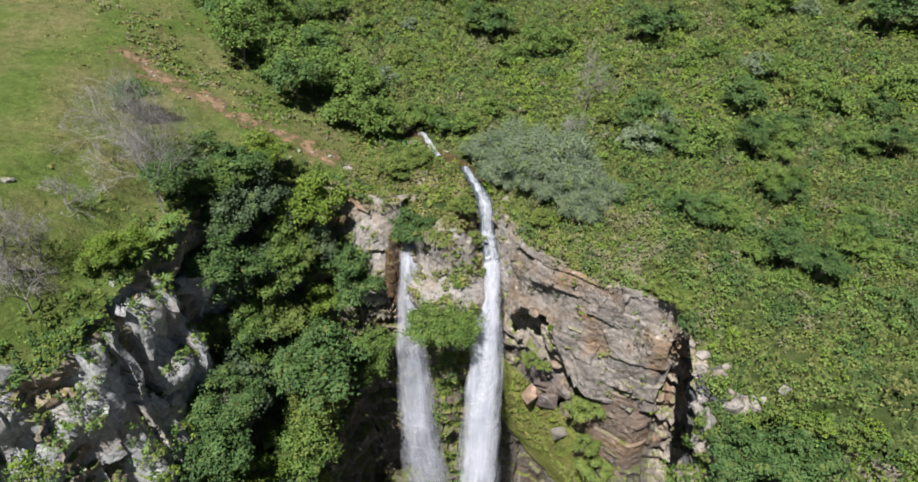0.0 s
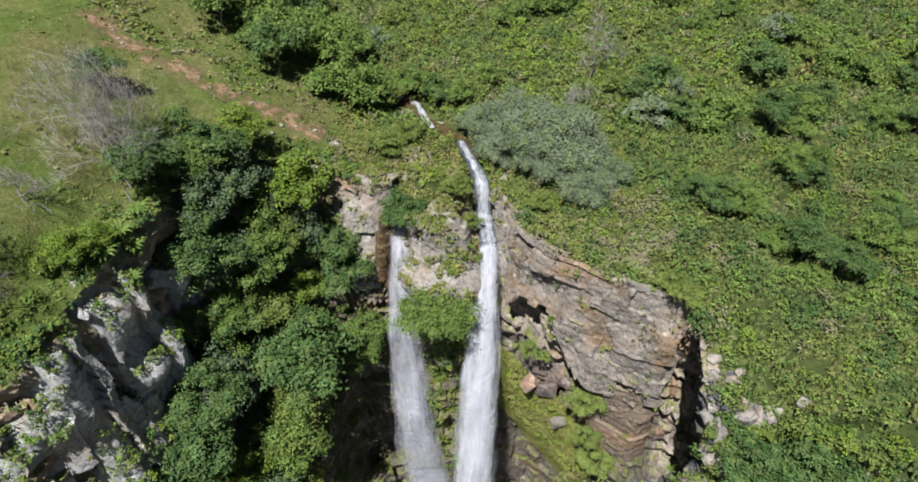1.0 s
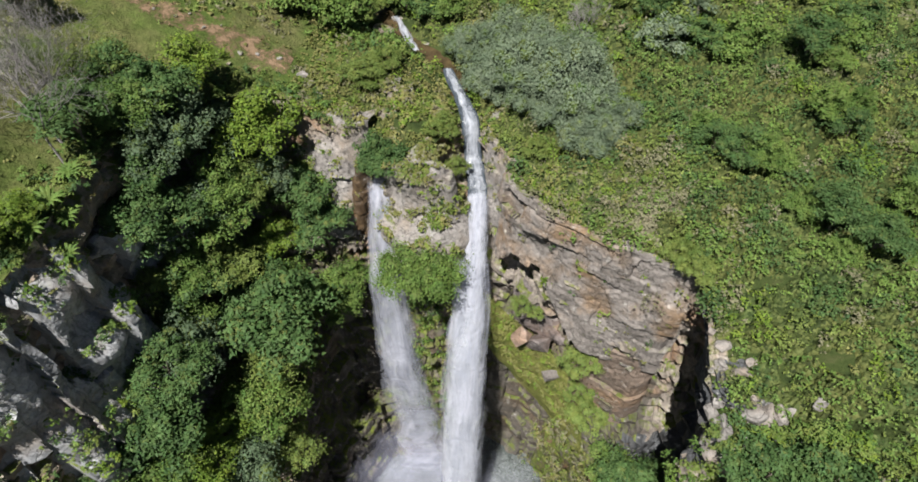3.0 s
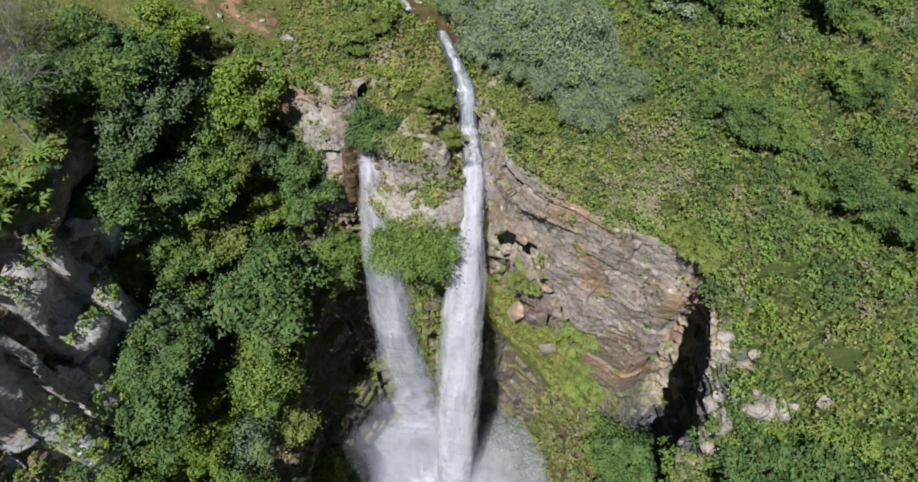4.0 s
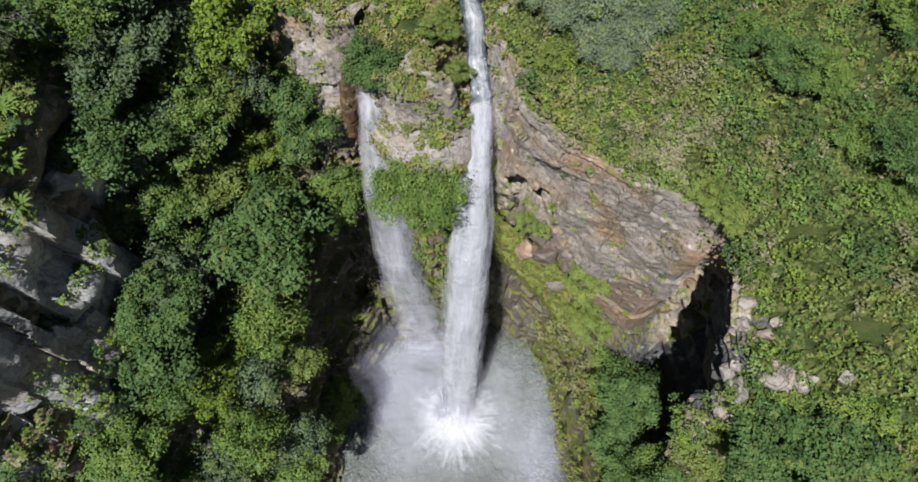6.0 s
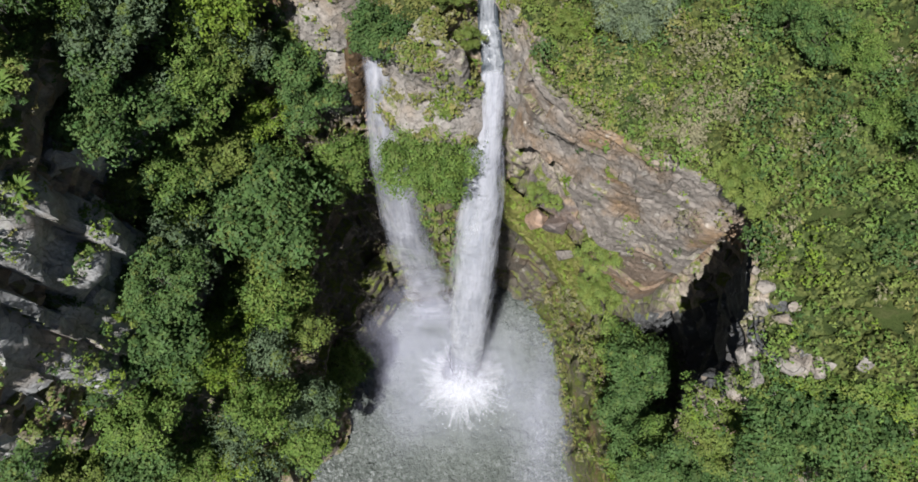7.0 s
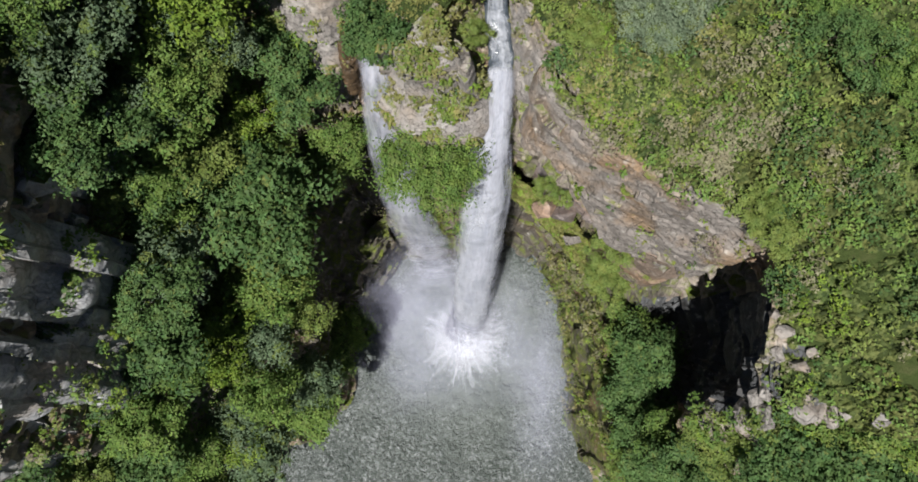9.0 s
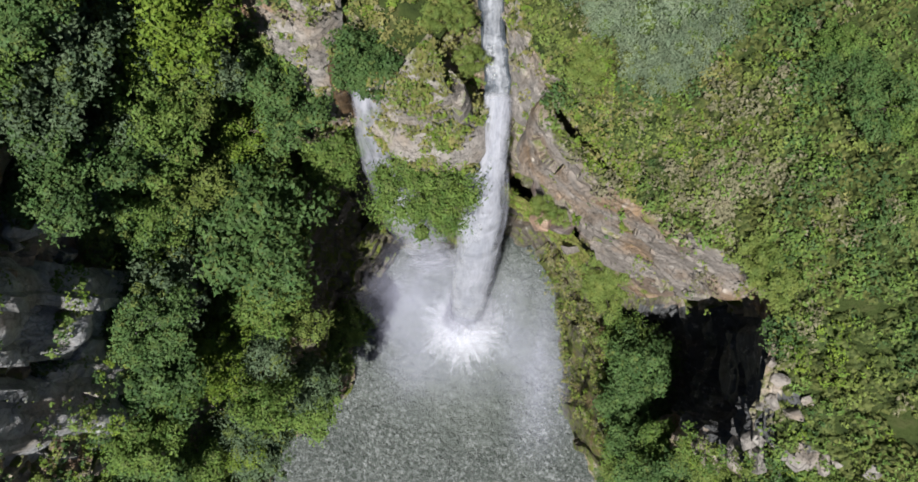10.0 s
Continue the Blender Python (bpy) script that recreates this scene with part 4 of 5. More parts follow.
def tube(bm, a, b, ra, rb, sides=6):
    """A tapered limb from a to b."""
    a, b = Vector(a), Vector(b)
    q = (b - a).to_track_quat("Z", "Y")
    rings = []
    for p, r in ((a, ra), (b, rb)):
        rings.append([bm.verts.new(p + q @ Vector((r * math.cos(t), r * math.sin(t), 0))) for t in [2 * math.pi * k / sides for k in range(sides)]])
    for k in range(sides):
        bm.faces.new((rings[0][k], rings[0][(k + 1) % sides], rings[1][(k + 1) % sides], rings[1][k]))
    bm.faces.new(rings[1])


def tree(kind, seed, radius, height, label, category="tree", clumps=30, per=130, leaf=0.42, stem=0.22):
    """A tree at the origin: bent trunk, limbs to the clumps, leafy crown."""
    rng = np.random.default_rng(seed)
    root = tagged(new("tree" if category == "tree" else "shrub"), label, category)
    foot = height * 0.3
    me, limbs, inner = crown_mesh("crown", LEAF[kind], rng, radius, height - foot, foot, clumps, per, leaf)
    bm = bmesh.new()
    p, r = Vector((0, 0, -1.2)), stem
    for k in range(4):
        q = p + Vector((rng.normal(0, 0.25), rng.normal(0, 0.25), (height * 0.62 + 1.2) / 4))
        tube(bm, p, q, r, r * 0.8, 6)
        p, r = q, r * 0.8
    for c in limbs[::8]:
        s = Vector((rng.normal(0, 0.15), rng.normal(0, 0.15), foot * rng.uniform(0.7, 1.4)))
        m = s.lerp(Vector(c), 0.5) + Vector((0, 0, 0.3))
        tube(bm, s, m, stem * 0.45, stem * 0.28, 5)
        tube(bm, m, c, stem * 0.28, stem * 0.1, 5)
    part("trunk", bm, BARK, root)
    part("crown", me, None, root)
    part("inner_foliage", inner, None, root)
    return root


def stand(x, y, scale=1.0, turn=0.0, stretch=1.0, sink=0.0, z=None):
    if z is None:
        z, _ = drop(x, y)
    return Matrix.LocRotScale((x, y, (z or 0) - sink), Euler((0, 0, turn)), (scale, scale, scale * stretch))


KINDS = {
    "deep": [tree("deep", 11, 3.9, 8.5, "dark-green evergreen tree on the gorge slope", clumps=62, per=84, leaf=0.31), tree("deep", 12, 3.5, 9.5, "tall dark-green tree crowding the gorge slope", clumps=62, per=84, leaf=0.31)],
    "mid": [tree("mid", 21, 4.1, 8.0, "leafy green tree on the steep bank", clumps=62, per=84, leaf=0.31), tree("mid", 22, 3.6, 9.0, "broad green tree on the steep bank", clumps=62, per=84, leaf=0.31)],
    "olive": [tree("olive", 31, 3.9, 7.5, "olive-green tree with an open crown", clumps=60, per=84, leaf=0.3)],
    "fresh": [tree("fresh", 41, 3.6, 7.0, "bright yellow-green tree in full leaf", clumps=60, per=84, leaf=0.3)],
    "sage": [tree("sage", 32, 3.8, 8.0, "greyish-green tree on the gorge slope", clumps=60, per=84, leaf=0.3)],
    "grey": [tree("grey", 51, 4.4, 6.5, "silvery grey-green willow-like tree above the chute", clumps=110, per=150, leaf=0.24)],
    "far_deep": [tree("deep", 71, 3.8, 8.0, "dark-green tree beside the stream", clumps=44, per=48, leaf=0.42), tree("deep", 72, 3.4, 8.5, "dark-green tree on the hillside", clumps=44, per=48, leaf=0.42)],
    "far_mid": [tree("mid", 73, 4.0, 7.5, "green tree on the scrubby hillside", clumps=44, per=48, leaf=0.42), tree("mid", 74, 3.6, 7.0, "rounded green tree on the scrubby hillside", clumps=44, per=48, leaf=0.4)],
    "far_olive": [tree("olive", 75, 3.8, 6.5, "olive-green tree on the scrubby hillside", clumps=44, per=48, leaf=0.4)],
    "far_grey": [tree("grey", 76, 3.6, 6.5, "pale grey-green tree on the hillside", clumps=44, per=48, leaf=0.4)],
}
used = set()


def plant(kind, x, y, scale=1.0, turn=0.0, stretch=1.0, sink=0.0, pick=0, label="", group="", z=None):
    src = KINDS[kind][pick % len(KINDS[kind])]
    m = stand(x, y, scale, turn, stretch, sink, z)
    if src.name in used:
        ob = copy_thing(src, m)
    else:
        used.add(src.name)
        ob = src
        ob.matrix_basis = m
    return tagged(ob, label, group=group)


def wooded(zone, gap, mix, rng, size=(0.8, 1.2), group="", tries=1500, bounds=None, sink=0.3):
    """Trees with at least so much room between them, where zone(x, y, z, slope) holds."""
    x0, x1, y0, y1 = bounds
    placed = []
    for _ in range(tries):
        x, y = rng.uniform(x0, x1), rng.uniform(y0, y1)
        if any((x - a) ** 2 + (y - b) ** 2 < gap * gap for a, b in placed):
            continue
        z, nz = drop(x, y)
        if z is None or not zone(x, y, z, nz):
            continue
        placed.append((x, y))
        kind = mix[int(rng.integers(len(mix)))]
        plant(kind, x, y, rng.uniform(*size), rng.uniform(0, 6.28), rng.uniform(0.85, 1.15), sink, int(rng.integers(2)), group=group)
    return placed


rng = np.random.default_rng(7)


def west_slope(x, y, z, n):
    inside = x < (-20.0 if y > 50 and z < 46 else -14.5) and x > -31.5 - 0.6 * max(0, 42 - y)
    if x > -19 and y > 67:
        return False
    return inside and z > 5 and (z < 62 or (y < 79 and x > -30))


west = wooded(west_slope, 3.3, ["deep", "deep", "mid", "mid", "sage", "sage", "olive", "fresh"], rng, (0.85, 1.4), "trees on the west bank", 2500, (-44, -14, 24, 82))
east = wooded(lambda x, y, z, n: 8 < z < 56 and y < 50 and x > 23 - 0.05 * z, 3.0, ["deep", "mid", "olive", "deep"], rng, (0.5, 0.9), "trees on the east bank", tries=1800, bounds=(22.4, 60, 18, 50))
river_wood = wooded(lambda x, y, z, n: river_x(y) - 26 < x < river_x(y) - (5 if y < 112 else 1), 4.4, ["far_deep", "far_mid", "far_mid"], rng, (0.9, 1.3), "trees beside the stream", bounds=(-85, -10, 98, 176), sink=1.6)
hill = wooded(lambda x, y, z, n: x > river_x(y) + 5 and x < 12 + 0.68 * y and fbm((x, y, 0), 0.05, 2, 3.0) > 0.02, 6.0, ["far_mid", "far_mid", "far_olive", "far_olive", "far_grey"], rng, (0.5, 1.1), "scattered hillside trees", 900, (-30, 120, 86, 176), 1.8)
for x, y, s in ((6.6, 86.0, 0.9), (9.6, 83.8, 1.15), (12.6, 81.4, 1.15), (15.4, 78.8, 1.1), (17.2, 76.4, 0.85), (12.2, 86.0, 1.0), (16.2, 83, 0.95), (19.2, 79.6, 0.75), (5.4, 89.6, 0.8), (14.0, 76.6, 0.75), (3.4, 92.6, 0.7), (8.6, 91.0, 0.85), (12.6, 90.0, 0.85), (16.6, 87.2, 0.85), (18.2, 73.6, 0.7), (15.6, 73.2, 0.65), (20.4, 76.2, 0.7), (11.0, 79.2, 0.7), (7.2, 83.4, 0.6)):
    plant("grey", x, y, s, x * 1.7, 0.75 + 0.65 * ((x * 3.7) % 1), 1.0, group="silvery trees above the chute")
for k, (x, y, s) in enumerate(((-31.5, 71.5, 0.9), (-29.5, 73.5, 0.8), (-25, 77, 0.85), (-23, 79.5, 0.8), (-21.5, 76, 0.8), (-34.5, 67, 0.75), (-33.6, 75.0, 0.85), (-35.2, 77.4, 0.75), (-32.2, 72.6, 0.8), (-43.5, 80.5, 0.6), (-28.5, 76.0, 0.7))):
    plant(("mid", "deep", "deep", "olive")[k % 4], x, y, s, k * 1.1, 1.0, 1.2, k, group="trees on the west rim")
plant("fresh", -37, 53.5, 0.75, 0.3, 0.8, 0.2, label="bright yellow-green tree at the cliff edge")
plant("fresh", -35.5, 56, 0.6, 1.3, 0.8, 0.2, label="bright yellow-green tree at the cliff edge")
KINDS["bush"] = [tree("mid", 61, 4.3, 5.6, "round light-green bush on the buttress between the falls", "shrub", 66, 150, 0.24, 0.16)]
plant("bush", -2.3, 64.6, 1.12, 0.4, 1.0, 0.0, z=50.8)
KINDS["dark_bush"] = [tree("olive", 62, 2.4, 3.6, "green bush rooted in the cliff", "shrub", 30, 110, 0.25, 0.1)]
for k, (x, y, s) in enumerate(((-9.3, 86, 1.0), (-6.8, 87.5, 0.9), (-8.4, 84.8, 0.8), (11.5, 73, 0.7), (25.2, 56, 0.8), (24, 58, 0.7))):
    plant("dark_bush", x, y, s, k * 1.3, 0.9, 0.15, group="bushes on the cliff")
for k, (x, y, z, s) in enumerate(((17.3, 57.5, 44, 1.0), (19.3, 55, 34, 1.1), (18.2, 56.5, 38, 0.9), (12.0, 63, 47.4, 0.45), (10.2, 64.0, 47.4, 0.6), (2.2, 75.2, 60.6, 0.6), (-0.4, 71.2, 61.6, 0.5), (-1.6, 72.0, 61.0, 0.4), (-0.6, 77.2, 65.0, 0.5), (1.4, 77.6, 64.4, 0.5), (0.6, 79.4, 64.8, 0.5))):
    plant("dark_bush", x, y, s, k * 1.9, 0.9, 0.0, group="bushes on the cliff", z=z)


KINDS["blue_bush"] = [tree("deep", 63, 2.6, 4.6, "dark blue-green bush overhanging the thin fall", "shrub", 40, 110, 0.27, 0.12)]
plant("blue_bush", -5.7, 73.6, 1.15, 0.3, 1.2, z=60.0)
for k, (x, y, z, sc) in enumerate(((-13.4, 71.0, 41, 0.9), (-15.0, 73.2, 48, 0.85), (-14.4, 69.6, 38, 0.9), (-16.5, 75.2, 52, 0.8))):
    plant(("mid", "deep")[k % 2], x, y, sc, k * 1.3, 1.0, 0.0, k, group="trees on the steep west bank", z=z)
for k, (x, y, z, sc) in enumerate(((-31.5, 52.5, 43, 0.85), (-30.5, 57.5, 46, 0.9), (-33.5, 48.5, 43, 0.8), (-29.5, 62.5, 49, 0.9), (-27.5, 66.5, 50, 0.85), (-35.2, 45, 44, 0.7), (-31.8, 60.5, 55, 0.7), (-29, 66, 56, 0.95), (-27, 68.6, 57, 0.95), (-25, 71.2, 58, 0.95), (-23, 73, 58, 0.9), (-31, 64, 60, 0.85), (-21, 74.6, 56, 0.85), (-28.5, 63.5, 52, 0.9), (-25, 67, 50, 0.95), (-30.5, 68, 63, 0.8), (-38, 41, 45, 0.9), (-36.5, 46.5, 48, 0.85), (-34.5, 52, 50, 0.8), (-41, 37, 46, 0.9), (-33, 44.5, 40, 0.95), (-36, 40, 40, 1.0), (-39.5, 34, 42, 1.0), (-34.5, 36, 36, 1.0))):
    plant(("sage", "mid", "olive", "deep")[k % 4], x, y, sc, k * 1.1, 1.0, 0.0, k, group="trees in the shaded west ravine", z=z)
plant("blue_bush", -7.4, 74.4, 0.95, 2.0, 1.1, z=60.0)
for k, (x, y, s, kind) in enumerate(((31.9, 68.6, 0.62, "deep"), (33.8, 67.6, 0.55, "mid"), (30.0, 71.0, 0.55, "deep"), (29.2, 73.4, 0.45, "mid"), (35.6, 67.2, 0.4, "mid"), (41.8, 73.5, 0.6, "mid"), (43.6, 71.4, 0.55, "deep"), (45.5, 74.4, 0.5, "mid"),
                                     (36.4, 61.4, 0.5, "mid"), (38.2, 59.4, 0.55, "deep"), (37.8, 55.8, 0.45, "mid"), (40.2, 55.6, 0.5, "deep"), (42.4, 57.8, 0.5, "mid"), (45.5, 60.3, 0.6, "mid"), (48.0, 62.6, 0.55, "deep"), (47.4, 58.0, 0.45, "mid"), (50.4, 66.0, 0.55, "mid"),
                                     (30.9, 98.0, 0.8, "far_deep"), (28.0, 96.2, 0.7, "far_deep"), (33.2, 95.0, 0.7, "far_grey"), (32.9, 88.0, 0.75, "far_deep"), (35.2, 86.4, 0.6, "far_mid"), (30.4, 90.6, 0.6, "far_deep"), (43.1, 83.9, 0.62, "deep"), (45.6, 82.0, 0.5, "mid"), (48.2, 86.0, 0.6, "far_mid"), (50.6, 88.4, 0.7, "far_deep"), (46.2, 97.0, 0.8, "far_deep"),
                                     (52.2, 108, 0.9, "far_grey"), (54.8, 106, 0.8, "far_mid"), (42.6, 134, 1.1, "far_deep"), (38.4, 131, 1.0, "far_deep"), (4.8, 142, 1.1, "far_deep"), (8.4, 140, 0.9, "far_deep"), (16.8, 134, 1.0, "far_mid"), (20.6, 131, 0.9, "far_mid"), (57.8, 82.4, 0.6, "mid"), (60.4, 80.2, 0.5, "deep"), (64, 90, 0.7, "far_deep"), (80, 120, 1.2, "far_deep"), (84.6, 117, 1.0, "far_deep"), (88, 127, 1.1, "far_deep"),
                                     (-2.3, 101, 0.75, "far_deep"), (-5.2, 104, 0.7, "far_mid"), (-8.3, 106, 0.7, "far_mid"), (1.4, 99, 0.6, "far_mid"), (5.4, 103, 0.6, "far_mid"))):
    plant(kind, x, y, s, k * 1.7, 0.95, 0.9 * s, k, group="trees among the east scrub")
for k, (x, y, z, s) in enumerate(((23.0, 48.6, 28.5, 0.9), (23.4, 45.6, 29, 0.95), (22.8, 42.4, 26, 0.8), (23.2, 39.4, 28, 0.9), (24.6, 36.8, 37, 0.85), (22.6, 35.0, 32, 0.8), (27.4, 37.4, 44, 0.85), (30, 36.6, 50, 0.8), (23.6, 33, 30, 0.9), (25.5, 34, 38, 0.8))):
    plant(("mid", "deep", "olive", "deep")[k % 4], x, y, s, k * 1.1, 0.9, 0.0, k, group="trees on the east bank", z=z)
for k, (x, y, s) in enumerate(((6.2, 89.6, 0.7), (-11, 101, 1.2))):
    plant("dark_bush", x, y, s, k * 0.9, 0.9, 0.15, group="bushes beside the stream")


# ---- low growth ----
def shrubs(name, mat, spots, leaf, cover, label, rng, category="shrubs"):
    """Domes of small leaves, all in one mesh. spots: x, y, z, radius, height."""
    at, out = [], []
    for x, y, z, r, h in spots:
        m = int(max(8, cover * 5.0 * r * r / (0.3 * leaf * leaf) * rng.uniform(0.75, 1.2)))
        d = rng.normal(0, 1, (m, 3))
        d /= np.linalg.norm(d, axis=1, keepdims=True)
        d[:, 2] = np.abs(d[:, 2])
        if r < 0.6:
            at.append(np.array([x, y, z]) + d * (0.6 + 0.7 * rng.uniform(0, 1, m) ** 1.5)[:, None] * np.array([r, r, h]))
            out.append(d)
            continue
        # a bush is a dozen knobs of leaves on one dome
        knobs = rng.normal(0, 1, (int(5 + 7 * r), 3))
        knobs /= np.linalg.norm(knobs, axis=1, keepdims=True)
        knobs[:, 2] = np.abs(knobs[:, 2])
        pick = rng.integers(len(knobs), size=m)
        size = rng.uniform(0.2, 0.42, len(knobs))[pick]
        reach = rng.uniform(0.6, 1.0, len(knobs))[pick]
        p = knobs[pick] * reach[:, None] + d * (size * (0.5 + 0.8 * rng.uniform(0, 1, m)))[:, None]
        at.append(np.array([x, y, z]) + p * np.array([r, r, h]))
        out.append(0.65 * d + 0.5 * knobs[pick])
    if not at:
        return None
    v, f, nor = leaf_cloud(np.concatenate(at), np.concatenate(out), leaf, leaf * 0.78, rng, loose=1.15)
    return tagged(new(name, raw_mesh(name, v, f, mat, False, 3, nor)), label, category, kind="stuff")


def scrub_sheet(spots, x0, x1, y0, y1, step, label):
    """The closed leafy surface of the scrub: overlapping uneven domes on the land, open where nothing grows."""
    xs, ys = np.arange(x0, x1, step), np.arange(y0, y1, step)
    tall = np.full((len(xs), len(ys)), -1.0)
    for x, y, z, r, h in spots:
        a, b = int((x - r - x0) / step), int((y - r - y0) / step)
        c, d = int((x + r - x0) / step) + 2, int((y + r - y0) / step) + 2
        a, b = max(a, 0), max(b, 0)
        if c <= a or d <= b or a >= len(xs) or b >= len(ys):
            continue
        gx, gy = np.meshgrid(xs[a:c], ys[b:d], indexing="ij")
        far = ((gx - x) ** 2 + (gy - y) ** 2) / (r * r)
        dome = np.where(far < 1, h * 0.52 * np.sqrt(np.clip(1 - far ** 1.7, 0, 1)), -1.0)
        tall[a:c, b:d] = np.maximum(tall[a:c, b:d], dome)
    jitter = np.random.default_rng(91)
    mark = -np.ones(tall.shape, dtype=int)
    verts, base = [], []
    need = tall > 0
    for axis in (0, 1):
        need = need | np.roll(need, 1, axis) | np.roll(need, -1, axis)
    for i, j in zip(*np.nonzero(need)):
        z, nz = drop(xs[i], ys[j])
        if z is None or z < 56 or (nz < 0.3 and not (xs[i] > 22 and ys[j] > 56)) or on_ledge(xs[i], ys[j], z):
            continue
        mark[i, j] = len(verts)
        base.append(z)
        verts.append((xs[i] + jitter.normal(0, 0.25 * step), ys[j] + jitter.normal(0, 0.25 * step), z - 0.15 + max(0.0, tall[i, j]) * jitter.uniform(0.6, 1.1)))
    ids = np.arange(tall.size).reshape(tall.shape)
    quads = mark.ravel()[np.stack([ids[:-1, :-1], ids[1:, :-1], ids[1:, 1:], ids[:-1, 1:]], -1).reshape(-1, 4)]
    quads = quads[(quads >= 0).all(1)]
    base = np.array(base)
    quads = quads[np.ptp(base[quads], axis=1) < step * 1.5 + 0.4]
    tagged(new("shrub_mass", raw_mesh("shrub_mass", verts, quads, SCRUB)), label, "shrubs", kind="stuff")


def on_ledge(x, y, z):
    """The bare rock of the ledge, where little grows."""
    if not 7 < x < 25.5 or z < 48:
        return False
    return y < np.interp(x, (7.4, 8.8, 12, 15.4, 18.5, 23.2, 25.5), (70.5, 66.8, 63.7, 61.7, 59.9, 57.1, 54.6)) + 0.1


def in_river(x, y):
    return y > 74 and abs(x - (river_x(y) if y > 86 else 2.6 + (85.5 - y) * 0.19)) < (3.2 if 92 < y < 112 else 1.5)


NEAR = {k: [] for k in ("mid", "fresh", "olive", "deep", "dry", "grass")}
FAR = {k: [] for k in NEAR}
TAKEN = defaultdict(list)


def has_room(x, y, r, share):
    """Whether a bush of radius r stands clear of those already there; if so its place is taken."""
    i, j = int(x // 4), int(y // 4)
    for a in (i - 1, i, i + 1):
        for b in (j - 1, j, j + 1):
            for u, v, w in TAKEN[a, b]:
                if (x - u) ** 2 + (y - v) ** 2 < (share * (r + w)) ** 2:
                    return False
    TAKEN[i, j].append((x, y, r))
    return True


for k in range(26000):
    if k < 9000:
        x, y = rng.uniform(5, 82), rng.uniform(30, 88)
    elif k < 21500:
        x, y = rng.uniform(-45, 136), rng.uniform(88, 174)
    else:
        x, y = rng.uniform(-90, 5), rng.uniform(37, 174)
    if x > 22 + 0.66 * y or x < -22 - 0.42 * y:
        continue
    z, nz = drop(x, y)
    if z is None or z < 56 or (nz < 0.32 and not (x > 22 and y > 56)) or in_river(x, y) or (on_ledge(x, y, z) and rng.uniform(0, 1) > 0.06):
        continue
    book = NEAR if y < 88 else FAR
    if x < min(-15, river_x(y) - 2):
        lot = rng.uniform(0, 1)
        if lot < 0.12:
            book["grass"].append((x, y, z - 0.1, rng.uniform(0.3, 0.6), rng.uniform(0.12, 0.25)))
        elif lot < (0.15 if y > 70 else 0.3):
            book[rng.choice(["fresh", "olive", "grass"])].append((x, y, z - 0.1, rng.uniform(0.3, 0.5 if y > 70 else 0.9), rng.uniform(0.3, 0.6)))
        continue
    if 24 < x < 31 and 36 < y < 50 and rng.uniform(0, 1) < 0.55:
        if rng.uniform(0, 1) < 0.6:
            book[rng.choice(["grass", "olive", "dry"])].append((x, y, z - 0.1, rng.uniform(0.3, 0.7), rng.uniform(0.3, 0.7)))
        continue
    if -16 < x < 8 and y < 90 and rng.uniform(0, 1) < 0.85:
        continue
    big = fbm((x, y, 0), 0.05, 3, 12.0)
    hue = fbm((x, y, 0), 0.09, 3, 27.0) * 0.6 + fbm((x, y, 0), 0.24, 2, 33.0) * 0.75
    first = (k if k < 9000 else k - 9000) < (2600 if book is NEAR else 4200)
    r = 1.0 + 1.1 * rng.uniform(0, 1) ** 1.6 if first else 0.4 + 0.6 * rng.uniform(0, 1) ** 1.6
    if book is FAR:
        r *= 1.2
    if big > 0.15:
        kind, r = rng.choice(["deep", "mid", "mid"] if book is NEAR else ["mid", "fresh", "olive", "deep"]), r * 1.15
    elif hue > 0.3:
        kind, r = rng.choice(["dry", "dry", "olive"]), r * 0.9
    elif hue > 0.12:
        kind = rng.choice(["olive", "olive", "grass", "fresh"])
    elif hue < -0.3:
        kind, r = rng.choice(["deep", "deep", "mid"]), r * 1.25
    elif hue < -0.12:
        kind = rng.choice(["mid", "mid", "deep"])
    else:
        kind = rng.choice(["fresh", "fresh", "mid", "olive"])
    if 9 < x < 26 and 54 < y < 74 and rng.uniform(0, 1) < 0.5:
        kind = rng.choice(["dry", "olive", "grass"])
    if not has_room(x, y, r, 0.62):
        continue
    book[kind].append((x, y, z - 0.15, r, (0.2 + 1.05 * r) * rng.uniform(0.7, 1.45)))
# taller bushes standing out of the scrub
for _ in range(1700):
    x, y = rng.uniform(10, 84), rng.uniform(44, 125)
    z, nz = drop(x, y)
    if z is None or z < 60 or x > 22 + 0.66 * y or on_ledge(x, y, z) or fbm((x, y, 0), 0.13, 2, 61.0) < 0.04:
        continue
    r = rng.uniform(0.7, 1.7)
    (NEAR if y < 88 else FAR)[rng.choice(["deep", "mid", "deep", "dry", "deep"] if y < 88 else ["mid", "olive", "fresh", "deep", "dry"])].append((x, y, z, r, r * rng.uniform(1.1, 1.7)))
